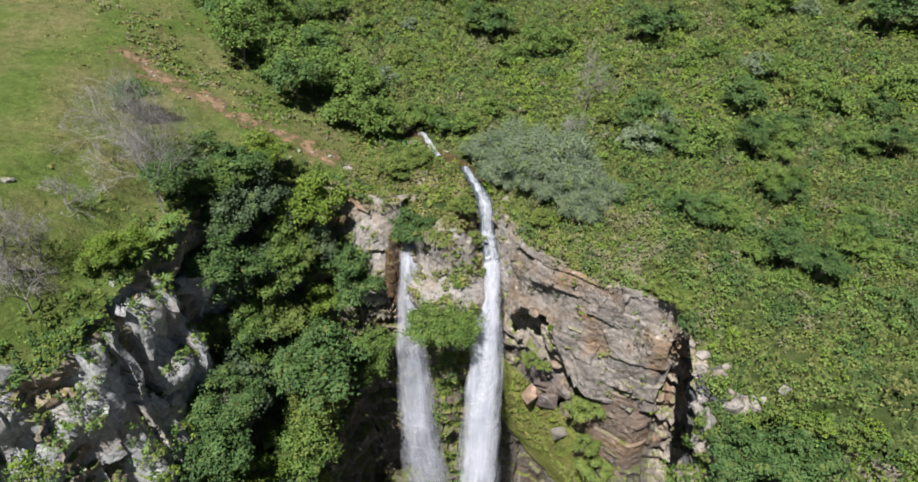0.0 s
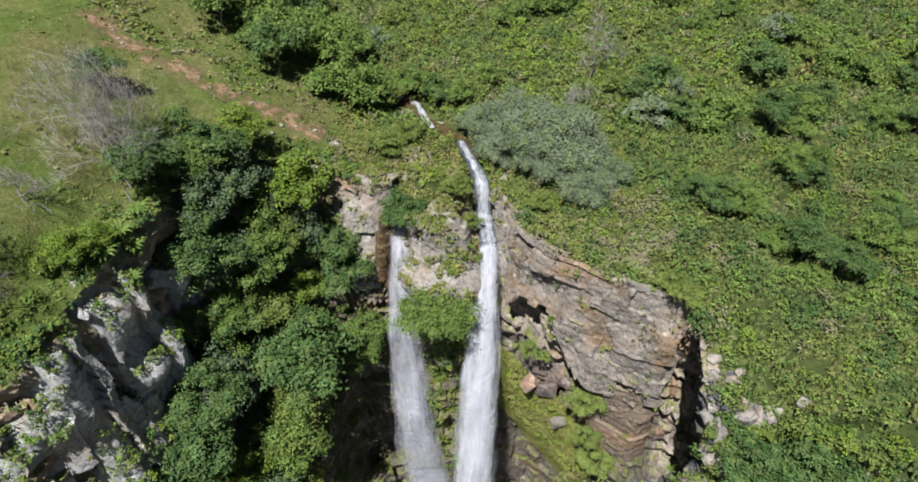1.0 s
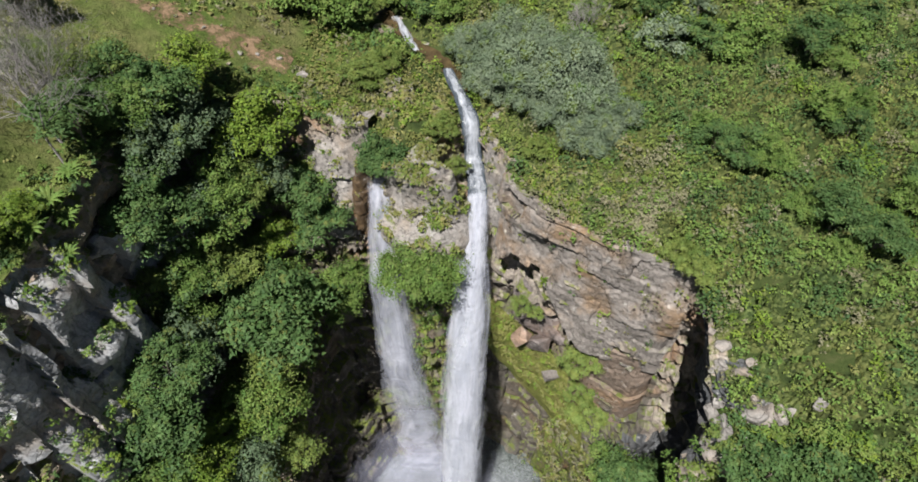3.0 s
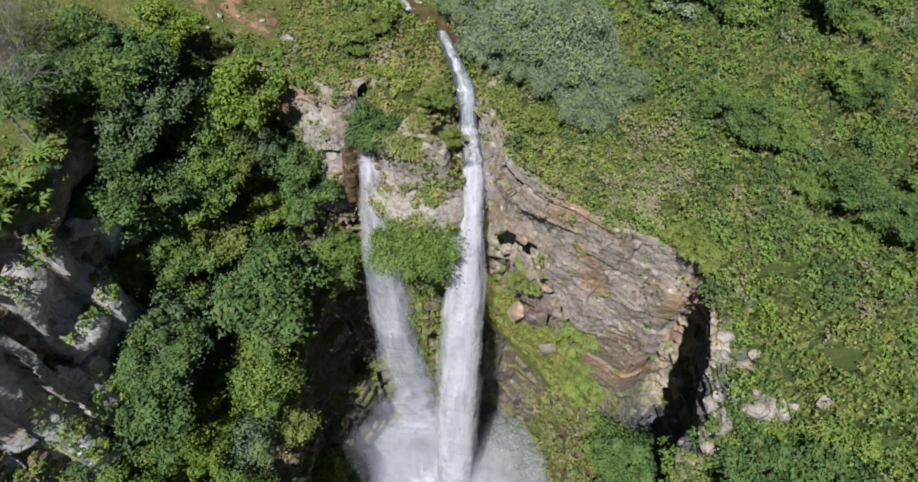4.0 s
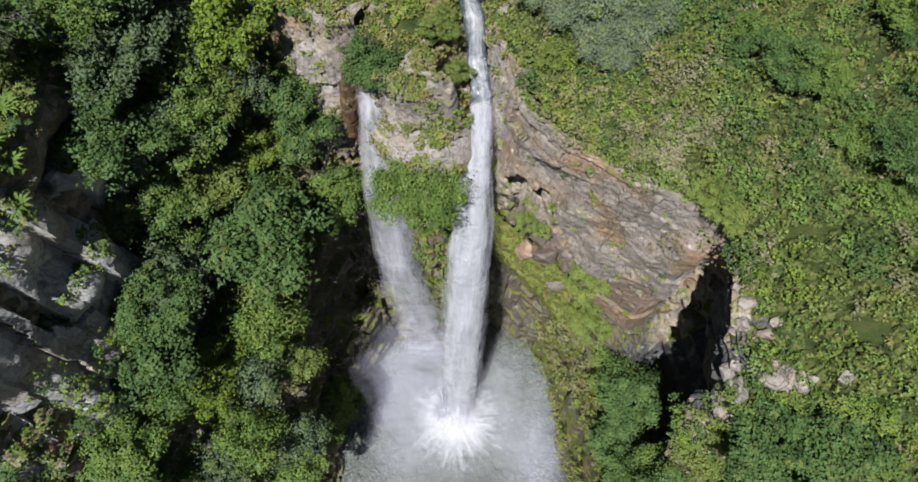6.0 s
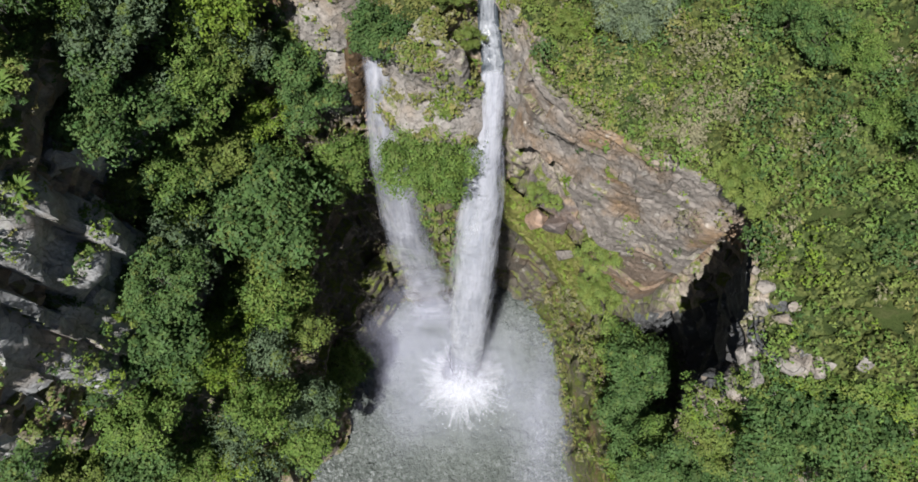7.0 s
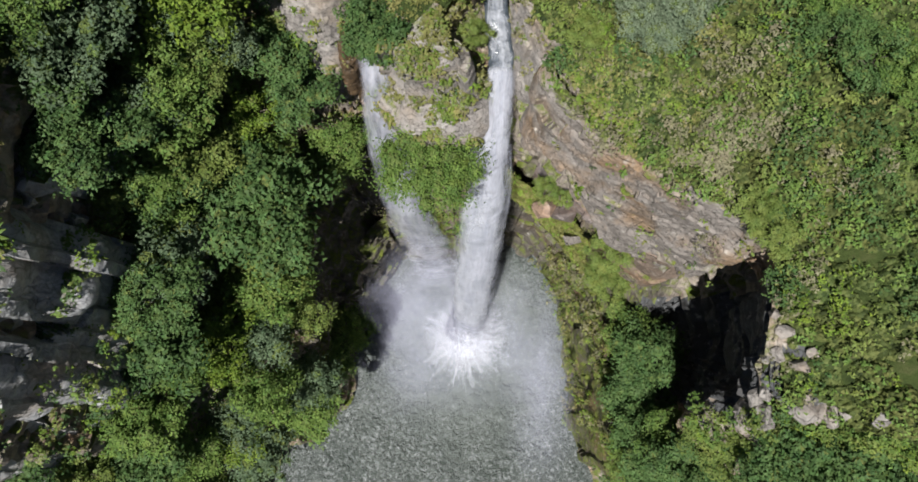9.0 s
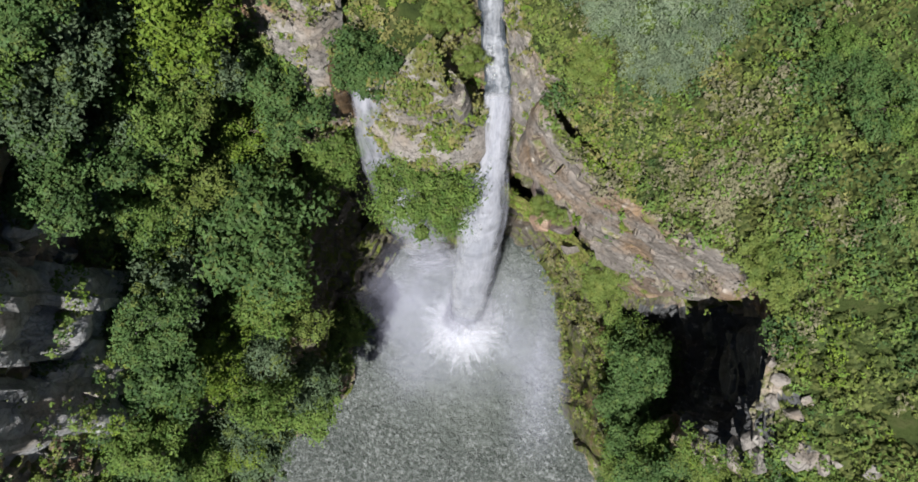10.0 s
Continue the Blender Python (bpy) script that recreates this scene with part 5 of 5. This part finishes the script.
# grass and low bushes round the head of the falls
for _ in range(2000):
    x, y = rng.uniform(-18, 9), rng.uniform(70, 100)
    z, nz = drop(x, y)
    if z is None or z < 55 or nz < 0.45 or in_river(x, y) or (y < 76 and rng.uniform(0, 1) < 0.45):
        continue
    lot = rng.uniform(0, 1)
    if lot < 0.5:
        NEAR["grass"].append((x, y, z - 0.1, rng.uniform(0.35, 0.8), rng.uniform(0.35, 0.8)))
    elif lot < 0.57:
        r = rng.uniform(0.4, 0.9)
        NEAR[rng.choice(["olive", "fresh", "mid"])].append((x, y, z - 0.15, r, r * rng.uniform(0.9, 1.5)))
for k in range(2600):
    x, y = (rng.uniform(-6.5, 3.6), rng.uniform(65, 82)) if k < 1300 else (rng.uniform(-18, 9.5), rng.uniform(68, 88))
    z, nz = drop(x, y)
    if z is None or z < 48 or nz < 0.1 or in_river(x, y) or fbm((x, y, z), 0.3, 2, 71.0) < (-0.08 if y < 77 else -0.3):
        continue
    r = rng.uniform(0.35, 0.85)
    NEAR[rng.choice(["grass", "grass", "grass", "olive", "dry", "fresh"])].append((x, y, z - 0.1, r, r * rng.uniform(0.6, 1.1)))
for _ in range(650):
    x = rng.uniform(-66, -15)
    y = np.interp(x, (-66, -52, -45.5, -38, -30, -24, -15), (112, 97, 92, 90.5, 88.2, 87.5, 87)) + 2.5 + abs(rng.normal(0, 6.5))
    z, nz = drop(x, y)
    if z is None or x > river_x(y) - 3 or fbm((x, y, 0), 0.15, 2, 91.0) < -0.08:
        continue
    r = rng.uniform(0.25, 0.8)
    (NEAR if y < 88 else FAR)[rng.choice(["dry", "olive", "grass", "dry", "mid"])].append((x, y, z - 0.1, r, r * rng.uniform(0.6, 1.2)))
# grass and low scrub on the slope above the ledge
for _ in range(1500):
    x = rng.uniform(8, 30)
    y = np.interp(x, (8, 12, 15.4, 18.5, 23.2, 25.5, 30), (68, 63.7, 61.7, 59.9, 57.1, 54.6, 50)) + rng.uniform(0.2, 15)
    z, nz = drop(x, y)
    if z is None or z < 60 or on_ledge(x, y, z):
        continue
    r = rng.uniform(0.28, 0.6)
    NEAR[rng.choice(["grass", "olive", "fresh", "dry", "olive"])].append((x, y, z - 0.05, r, r * rng.uniform(0.8, 1.5)))
# tufts all over the meadow
for _ in range(1000):
    y = 52 + 95 * rng.uniform(0, 1)
    x = rng.uniform(-22 - 0.42 * y, -14)
    z, nz = drop(x, y)
    if z is not None and z > 64 and x < river_x(y) - 4:
        book = NEAR if y < 88 else FAR
        book["grass"].append((x, y, z - 0.1, rng.uniform(0.25, 0.5), rng.uniform(0.1, 0.22)))
for _ in range(520):
    u = rng.uniform(8.5, 26.5)
    y = np.interp(u, (7.4, 8.8, 12, 15.4, 18.5, 23.2, 25.5, 27), (70.5, 66.8, 63.7, 61.7, 59.9, 57.1, 54.6, 52)) + rng.uniform(0.7, 3.4)
    x = u + rng.uniform(0, 1.6)
    z, nz = drop(x, y)
    if z is not None and z > 60:
        r = rng.uniform(0.25, 0.6)
        NEAR[rng.choice(["fresh", "fresh", "grass"])].append((x, y, z - 0.1, r, r * rng.uniform(0.8, 1.3)))
for _ in range(260):
    x, y = rng.normal(22, 2.4), rng.normal(62.6, 1.9)
    z, nz = drop(x, y)
    if z is not None and z > 60 and not on_ledge(x, y, z):
        r = rng.uniform(0.4, 1.0)
        NEAR["dry"].append((x, y, z, r, r * rng.uniform(0.8, 1.2)))
# growth in the clefts of the west ribs
for _ in range(1000):
    x, y = rng.uniform(-49, -32), rng.uniform(31, 58)
    z, nz = drop(x, y)
    if z is not None and 46 < z < 72 and nz > 0.1:
        r = rng.uniform(0.35, 0.95)
        NEAR[rng.choice(["deep", "mid", "olive", "fresh"])].append((x, y, z - 0.1, r, r * rng.uniform(0.8, 1.4)))
# tufts on the ledge's face
for _ in range(90):
    x, z = rng.uniform(9, 25), rng.uniform(49, 65)
    if x < 18 and rng.uniform(0, 1) < 0.6:
        continue
    y = np.interp(x, (7.4, 8.8, 12, 15.4, 18.5, 23.2, 25.5), (70.5, 66.8, 63.7, 61.7, 59.9, 57.1, 54.6)) - 0.15 * (66.2 - z) - 0.15
    if z > np.interp(x, (7, 13.2, 15.6, 18.3, 26), (57, 57.5, 52.5, 49, 49)):
        r = rng.uniform(0.2, 0.55)
        NEAR[rng.choice(["grass", "olive", "fresh", "deep"])].append((x, y, z, r, r * 0.8))
# moss and small plants on the wet wall round the falls
for c in range(nc):
    for _ in range(22):
        q = WALL[c, int(rng.integers(14, 84))]
        if -4.8 < q[0] < 4.5 and q[1] > 58 and 9 < q[2] < 52:
            r = rng.uniform(0.3, 0.85)
            NEAR[rng.choice(["grass", "fresh", "mid", "deep", "olive"])].append((q[0] + rng.normal(0, 0.3), q[1] - 0.2, q[2], r, r * 0.7))
for _ in range(1100):
    u, z = rng.uniform(0, 1), rng.uniform(0.5, 30)
    x, y = np.interp(u, (0, 0.25, 0.5, 0.75, 1), (15.6, 19.0, 20.4, 20.8, 21.4)), np.interp(u, (0, 0.25, 0.5, 0.75, 1), (62.6, 55, 48, 41, 33))
    if fbm((x, y, z), 0.22, 2, 81.0) > -0.06:
        r = rng.uniform(0.25, 0.65)
        NEAR[rng.choice(["fresh", "grass", "grass", "olive", "dry", "dry"])].append((x - 0.5 - 0.07 * (27 - z) + rng.normal(0, 0.3), y, z, r, r * 1.3))
# undergrowth on the wooded and rocky banks
for _ in range(3800):
    x, y = rng.uniform(-46, 50), rng.uniform(22, 84)
    z, nz = drop(x, y)
    if z is None or z > 64 or z < 2 or nz < 0.22:
        continue
    if (-13 < x < 9.5 and rng.uniform(0, 1) < 0.85) or on_ledge(x, y, z) or (-17.5 < x < -8 and y > 48 and z < 46) or (9 < x < 21 and y > 52) or (19.5 < x < 25.5 and y > 36 and z < 45):
        continue
    if not -13 < x < 25 and z > 35:
        r = rng.uniform(0.6, 1.3)
    else:
        r = rng.uniform(0.3, 0.7)
    NEAR[rng.choice(["deep", "mid", "olive", "fresh"])].append((x, y, z - 0.2, r, r))
for book, leaf, cover in ((NEAR, 0.3, 0.36), (FAR, 0.47, 0.38)):
    shrubs("shrubs", LEAF["mid"], book["mid"], leaf, cover, "dense green scrub over the hillside", rng)
    shrubs("shrubs", LEAF["fresh"], book["fresh"], leaf, cover, "bright yellow-green scrub over the hillside", rng)
    shrubs("shrubs", LEAF["olive"], book["olive"], leaf, cover, "olive-green scrub over the hillside", rng)
    shrubs("shrubs", LEAF["deep"], book["deep"], leaf, cover, "dark-green taller bushes among the scrub", rng)
    shrubs("shrubs", LEAF["dry"], book["dry"], leaf, cover * 0.8, "dry brownish bushes among the scrub", rng)
    shrubs("grass_tufts", LEAF["grass"], book["grass"], leaf * 1.2, cover * 0.8, "tufts of green and straw-coloured grass", rng, "grass")


# ---- growth along the western rim ----
RIM = {"deep": [], "mid": [], "olive": []}
for c in range(0, nc, 1):
    x, y, z = WALL[c, -1]
    if not (-60 < x < -10 and 20 < y < 90):
        continue
    for _ in range(2):
        q = TOP[c, int(rng.integers(0, 7))]
        r = rng.uniform(0.35, 0.95)
        RIM[rng.choice(["deep", "mid", "olive"])].append((q[0] + rng.normal(0, 0.4), q[1] + rng.normal(0, 0.4), q[2] - 0.2, r, r * rng.uniform(0.8, 1.5)))
for kind, words in (("deep", "dark-green bushes along the cliff edge"), ("mid", "green bushes along the cliff edge"), ("olive", "olive-green bushes along the cliff edge")):
    shrubs("shrubs", LEAF[kind], RIM[kind], 0.27, 0.6, words, rng)
BENCH = []
for _ in range(420):
    a, b = rng.uniform(0, 1), rng.uniform(0, 1)
    x = 5 + 13 * a
    high = np.array([np.interp(x, (4.5, 8, 11, 13.5, 16, 19), (67.6, 65.6, 64.2, 62.7, 60.8, 57.8)), np.interp(x, (4.5, 8, 11, 13.5, 16, 19), (48, 45, 42.6, 41, 39, 36))])
    foot = np.array([np.interp(x, (4.5, 7.5, 11.2, 13.8, 17, 20), (67.2, 66.4, 64.6, 62.4, 58.8, 54.2)), np.interp(x, (4.5, 7.5, 11.2, 13.8, 17, 20), (39, 34.5, 29.5, 28, 26.5, 25))])
    y, z = high * (1 - b) + foot * b
    r = rng.uniform(0.2, 0.55)
    BENCH.append((x, y - 0.4 * math.sin(b * math.pi), z + 0.3 * math.sin(b * math.pi), r, r * 0.8))
shrubs("grass_tufts", LEAF["grass"], BENCH[:300], 0.3, 0.5, "wet bright grass on the sloping bench", rng, "grass")
shrubs("shrubs", LEAF["fresh"], BENCH[300:], 0.28, 0.5, "low fresh-green plants on the sloping bench", rng)
EDGE = {"mid": [], "fresh": [], "olive": []}
for c in range(0, nc):
    x, y, z = WALL[c, -1]
    if not (25 < x < 62 and 15 < y < 44):
        continue
    for _ in range(7):
        j = int(rng.integers(-26, 9))
        q = TOP[c, j] if j >= 0 else WALL[c, j]
        r = rng.uniform(0.4, 1.1)
        EDGE[rng.choice(["mid", "mid", "fresh", "olive", "olive"])].append((q[0] + rng.normal(0, 0.5), q[1] + rng.normal(0, 0.5), q[2] - 0.1, r, r * rng.uniform(0.8, 1.5)))
for kind, words in (("fresh", "bright green bushes along the promontory edge"), ("mid", "green bushes along the promontory edge"), ("olive", "olive-green bushes along the promontory edge")):
    shrubs("shrubs", LEAF[kind], EDGE[kind], 0.24, 0.34, words, rng)
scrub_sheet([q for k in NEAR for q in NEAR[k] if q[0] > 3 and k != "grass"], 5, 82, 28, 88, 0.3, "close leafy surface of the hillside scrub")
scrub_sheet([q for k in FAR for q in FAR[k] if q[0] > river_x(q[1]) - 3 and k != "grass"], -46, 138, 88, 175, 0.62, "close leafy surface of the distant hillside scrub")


# ---- trail ----
def trail():
    n = Nodes("red_trail_soil")
    geo = n.add("NewGeometry")
    f = n.noise(geo.outputs["Position"], 0.55, 7.0, 0.75)
    uv = n.add("SeparateXYZ")
    n.link(n.add("TexCoord").outputs["UV"], uv.inputs[0])
    side = n.math("MULTIPLY", n.math("ABSOLUTE", n.math("SUBTRACT", uv.outputs[0], 0.5)), 2.0)
    n.link(n.step(n.math("SUBTRACT", n.math("ADD", n.math("MULTIPLY", f, 5.5), -2.1), side), 0.0, 0.8), n.bsdf.inputs["Alpha"])
    mat = n.done(n.ramp(f, (0.3, (0.115, 0.08, 0.045)), (0.7, (0.215, 0.145, 0.092))), 0.95, 0.1)
    way = spread(np.array([(-52, 97), (-49, 94.5), (-45.5, 92), (-38, 90.5), (-30, 88.2), (-24, 87.5), (-18.5, 87.3)], dtype=float), [16] * 6)
    verts, uvs = [], []
    g = np.gradient(way, axis=0)
    for k, (x, y) in enumerate(way):
        d = np.array([-g[k][1], g[k][0]]) / np.linalg.norm(g[k])
        w = 2.9 + 1.2 * fbm((k * 0.3, 0, 0), 1.0, 2, 3.0)
        for j in range(9):
            u = j / 8
            p = np.array([x, y]) + d * (u - 0.5) * 2 * w
            z, _ = drop(p[0], p[1])
            verts.append((p[0], p[1], z + 0.08))
            uvs.append((u, k / len(way)))
    me = raw_mesh("trail", verts, grid_faces(len(way), 9), mat, True)
    layer = me.uv_layers.new(name="UVMap")
    layer.data.foreach_set("uv", np.array(uvs, dtype=np.float32)[np.array([l.vertex_index for l in me.loops])].ravel())
    tagged(new("trail", me), "eroded reddish earth trail across the meadow", "trail", kind="structure")


trail()
for k in range(16):
    x = -48 + 30 * k / 15 + rng.normal(0, 0.6)
    y = np.interp(x, (-52, -45.5, -38, -30, -24, -18), (95.5, 92, 90.5, 88.2, 87.5, 87.3)) + rng.normal(0, 0.9)
    w = rng.uniform(0.3, 0.8)
    boulder(x, y, drop(x, y)[0] + 0.1, (w, w * 0.8, w * 0.6), 60 + k, "pale stone beside the trail", PALE, 40 * k, "stone")
for k, (x, y, w) in enumerate(((-17.0, 85.5, 1.6), (-15.8, 84.0, 1.4), (-14.5, 82.5, 1.2), (-25, 84, 0.7), (-49, 60, 1.4))):
    boulder(x, y, drop(x, y)[0] + 0.15, (w, w * 0.7, w * 0.6), 90 + k, "grey rock in the meadow grass", PALE, 50 * k)


# ---- stream above the falls ----
def stream():
    n = Nodes("brown_stream_water")
    geo = n.add("NewGeometry")
    f = n.noise(geo.outputs["Position"], 0.7, 4.0)
    n.bump(n.noise(geo.outputs["Position"], 2.5, 4.0), 0.5, 0.15)
    mat = n.done(n.ramp(f, (0.3, (0.03, 0.022, 0.012)), (0.7, (0.085, 0.06, 0.03))), 0.1, 0.5)
    ys = np.linspace(83.5, 165, 120)
    verts = []
    for y in ys:
        x = river_x(y)
        z = min(drop(x, y)[0], drop(x + 0.8, y)[0], drop(x - 0.8, y)[0]) + 0.25
        w = 1.3 + 0.6 * fbm((0, y, 0), 0.2, 2, 6.0)
        for j in range(9):
            verts.append((x + (j / 4 - 1) * w, y, z))
    tagged(new("stream", raw_mesh("stream", verts, grid_faces(120, 9)[:, ::-1], mat, True)), "shallow brown stream winding through the scrub", "stream", kind="structure")
    root = tagged(new("cascade"), "small white cascade over a rock step", "cascade")
    x, y = river_x(98), 98
    z = drop(x, y)[0]
    part("water_sheet", ribbon("water_sheet", [(x - 2.0, y + 3, z + 1.5), (x - 1, y + 0.8, z + 1.3), (x + 0.2, y - 1.5, z + 0.4), (x + 1.2, y - 3.5, z + 0.2)], (0.9, 1.5, 1.3), RIVER, 30, 8, 0.1, 4, 0.3), None, root)
    for k, (dx, dy, w) in enumerate(((-3.8, 2.4, 3.4), (-5.8, 4.8, 3.0), (1.2, 1.8, 2.4), (-2.6, -1.0, 2.4), (-7.0, 8, 2.6), (2.4, -1.6, 1.8), (-2.0, 4.6, 2.2), (-9, 9, 2.0))):
        boulder(x + dx, y + dy, z + 0.3, (w, w * 0.8, w * 0.5), 120 + k, "flat pale rock in the stream", PALE, 33 * k)


stream()


# ---- bare trees ----
def bare_tree(x, y, height, seed, lean, label):
    rng = np.random.default_rng(seed)
    root = tagged(new("bare_tree"), label, "tree")
    bm = bmesh.new()
    twigs = bmesh.new()

    def grow(p, d, length, r, level):
        q = p + d * length
        tube(bm if level < 2 else twigs, p, q, r, r * 0.62, 6 if level < 2 else 3)
        if level >= 7:
            return
        for _ in range(3 if level < 4 else 2):
            e = (d + Vector(rng.normal(0, 0.55, 3)) + Vector((0, 0, 0.12))).normalized()
            grow(p.lerp(q, rng.uniform(0.5, 1.0)), e, length * rng.uniform(0.62, 0.88), max(0.014, r * 0.56), level + 1)

    grow(Vector((0, 0, -0.5)), Vector((lean[0], lean[1], 1)).normalized(), height * 0.34, 0.13, 0)
    part("trunk", bm, DEADWOOD, root)
    tagged(part("twig_tangle", twigs, DEADWOOD, root), kind="stuff")
    root.matrix_basis = Matrix.Translation((x, y, drop(x, y)[0]))
    return root


for k, (x, y, tall) in enumerate(((-36.0, 66.0, 15), (-38.2, 68.5, 15), (-35.0, 63.5, 13), (-39.6, 71.5, 14), (-37.0, 70.5, 13))):
    bare_tree(x, y, tall, 5 + k, (-0.28 + 0.05 * k, 0.14), "leafless grey tree with fine tangled twigs")
for k, (x, y, tall) in enumerate(((-43.5, 48.0, 8), (-41.0, 45.5, 7), (-45.5, 50, 7.5), (-42, 51, 6))):
    bare_tree(x, y, tall, 15 + k, (0.0, 0.1), "leafless pale tree beside the cliff edge")
bare_tree(22, 104, 11, 31, (0.1, 0.0), "leafless grey tree among the hillside scrub")
bare_tree(18.6, 92, 7, 32, (-0.1, 0.0), "small leafless grey tree among the hillside scrub")
bare_tree(-42.5, 58.5, 6, 25, (-0.2, 0.1), "thin dead tree standing in the grass")


# ---- rosette plants ----
def rosette(seed):
    """A plant with a short stem and a ring of long arching fronds."""
    rng = np.random.default_rng(seed)
    root = tagged(new("cycad"), "rosette plant with long arching green fronds on the cliff", "plant", "rosette plants on the west cliff")
    bm = bmesh.new()
    tube(bm, (0, 0, -0.6), (0, 0, 0.5), 0.16, 0.13, 7)
    part("stem", bm, BARK, root)
    for k in range(14):
        a = 2 * math.pi * k / 14 + rng.uniform(-0.15, 0.15)
        rise, long = rng.uniform(0.5, 1.1), rng.uniform(1.1, 1.6)
        bm = bmesh.new()
        last = None
        for j in range(6):
            s = j / 5
            r, z = long * s, 0.5 + rise * math.sin(s * 2.3) * 0.8
            w = 0.17 * math.sin(math.pi * min(0.98, 0.12 + s * 0.88)) + 0.01
            d, n = Vector((math.cos(a), math.sin(a), 0)), Vector((-math.sin(a), math.cos(a), 0))
            row = [bm.verts.new(d * r + n * w + Vector((0, 0, z - 0.05))), bm.verts.new(d * r + Vector((0, 0, z))), bm.verts.new(d * r - n * w + Vector((0, 0, z - 0.05)))]
            if last:
                bm.faces.new((last[0], last[1], row[1], row[0]))
                bm.faces.new((last[1], last[2], row[2], row[1]))
            last = row
        part("frond", bm, LEAF["mid"], root)
    return root


first = rosette(3)
q = np.random.default_rng(77)
for k in range(12):
    x, y = q.uniform(-35, -29.5), q.uniform(55, 64)
    m = Matrix.LocRotScale((x, y, drop(x, y)[0] + 0.1), Euler((0.1, -0.1, k * 0.7)), [q.uniform(0.8, 1.3)] * 3)
    if k == 0:
        first.matrix_basis = m
    else:
        copy_thing(first, m)
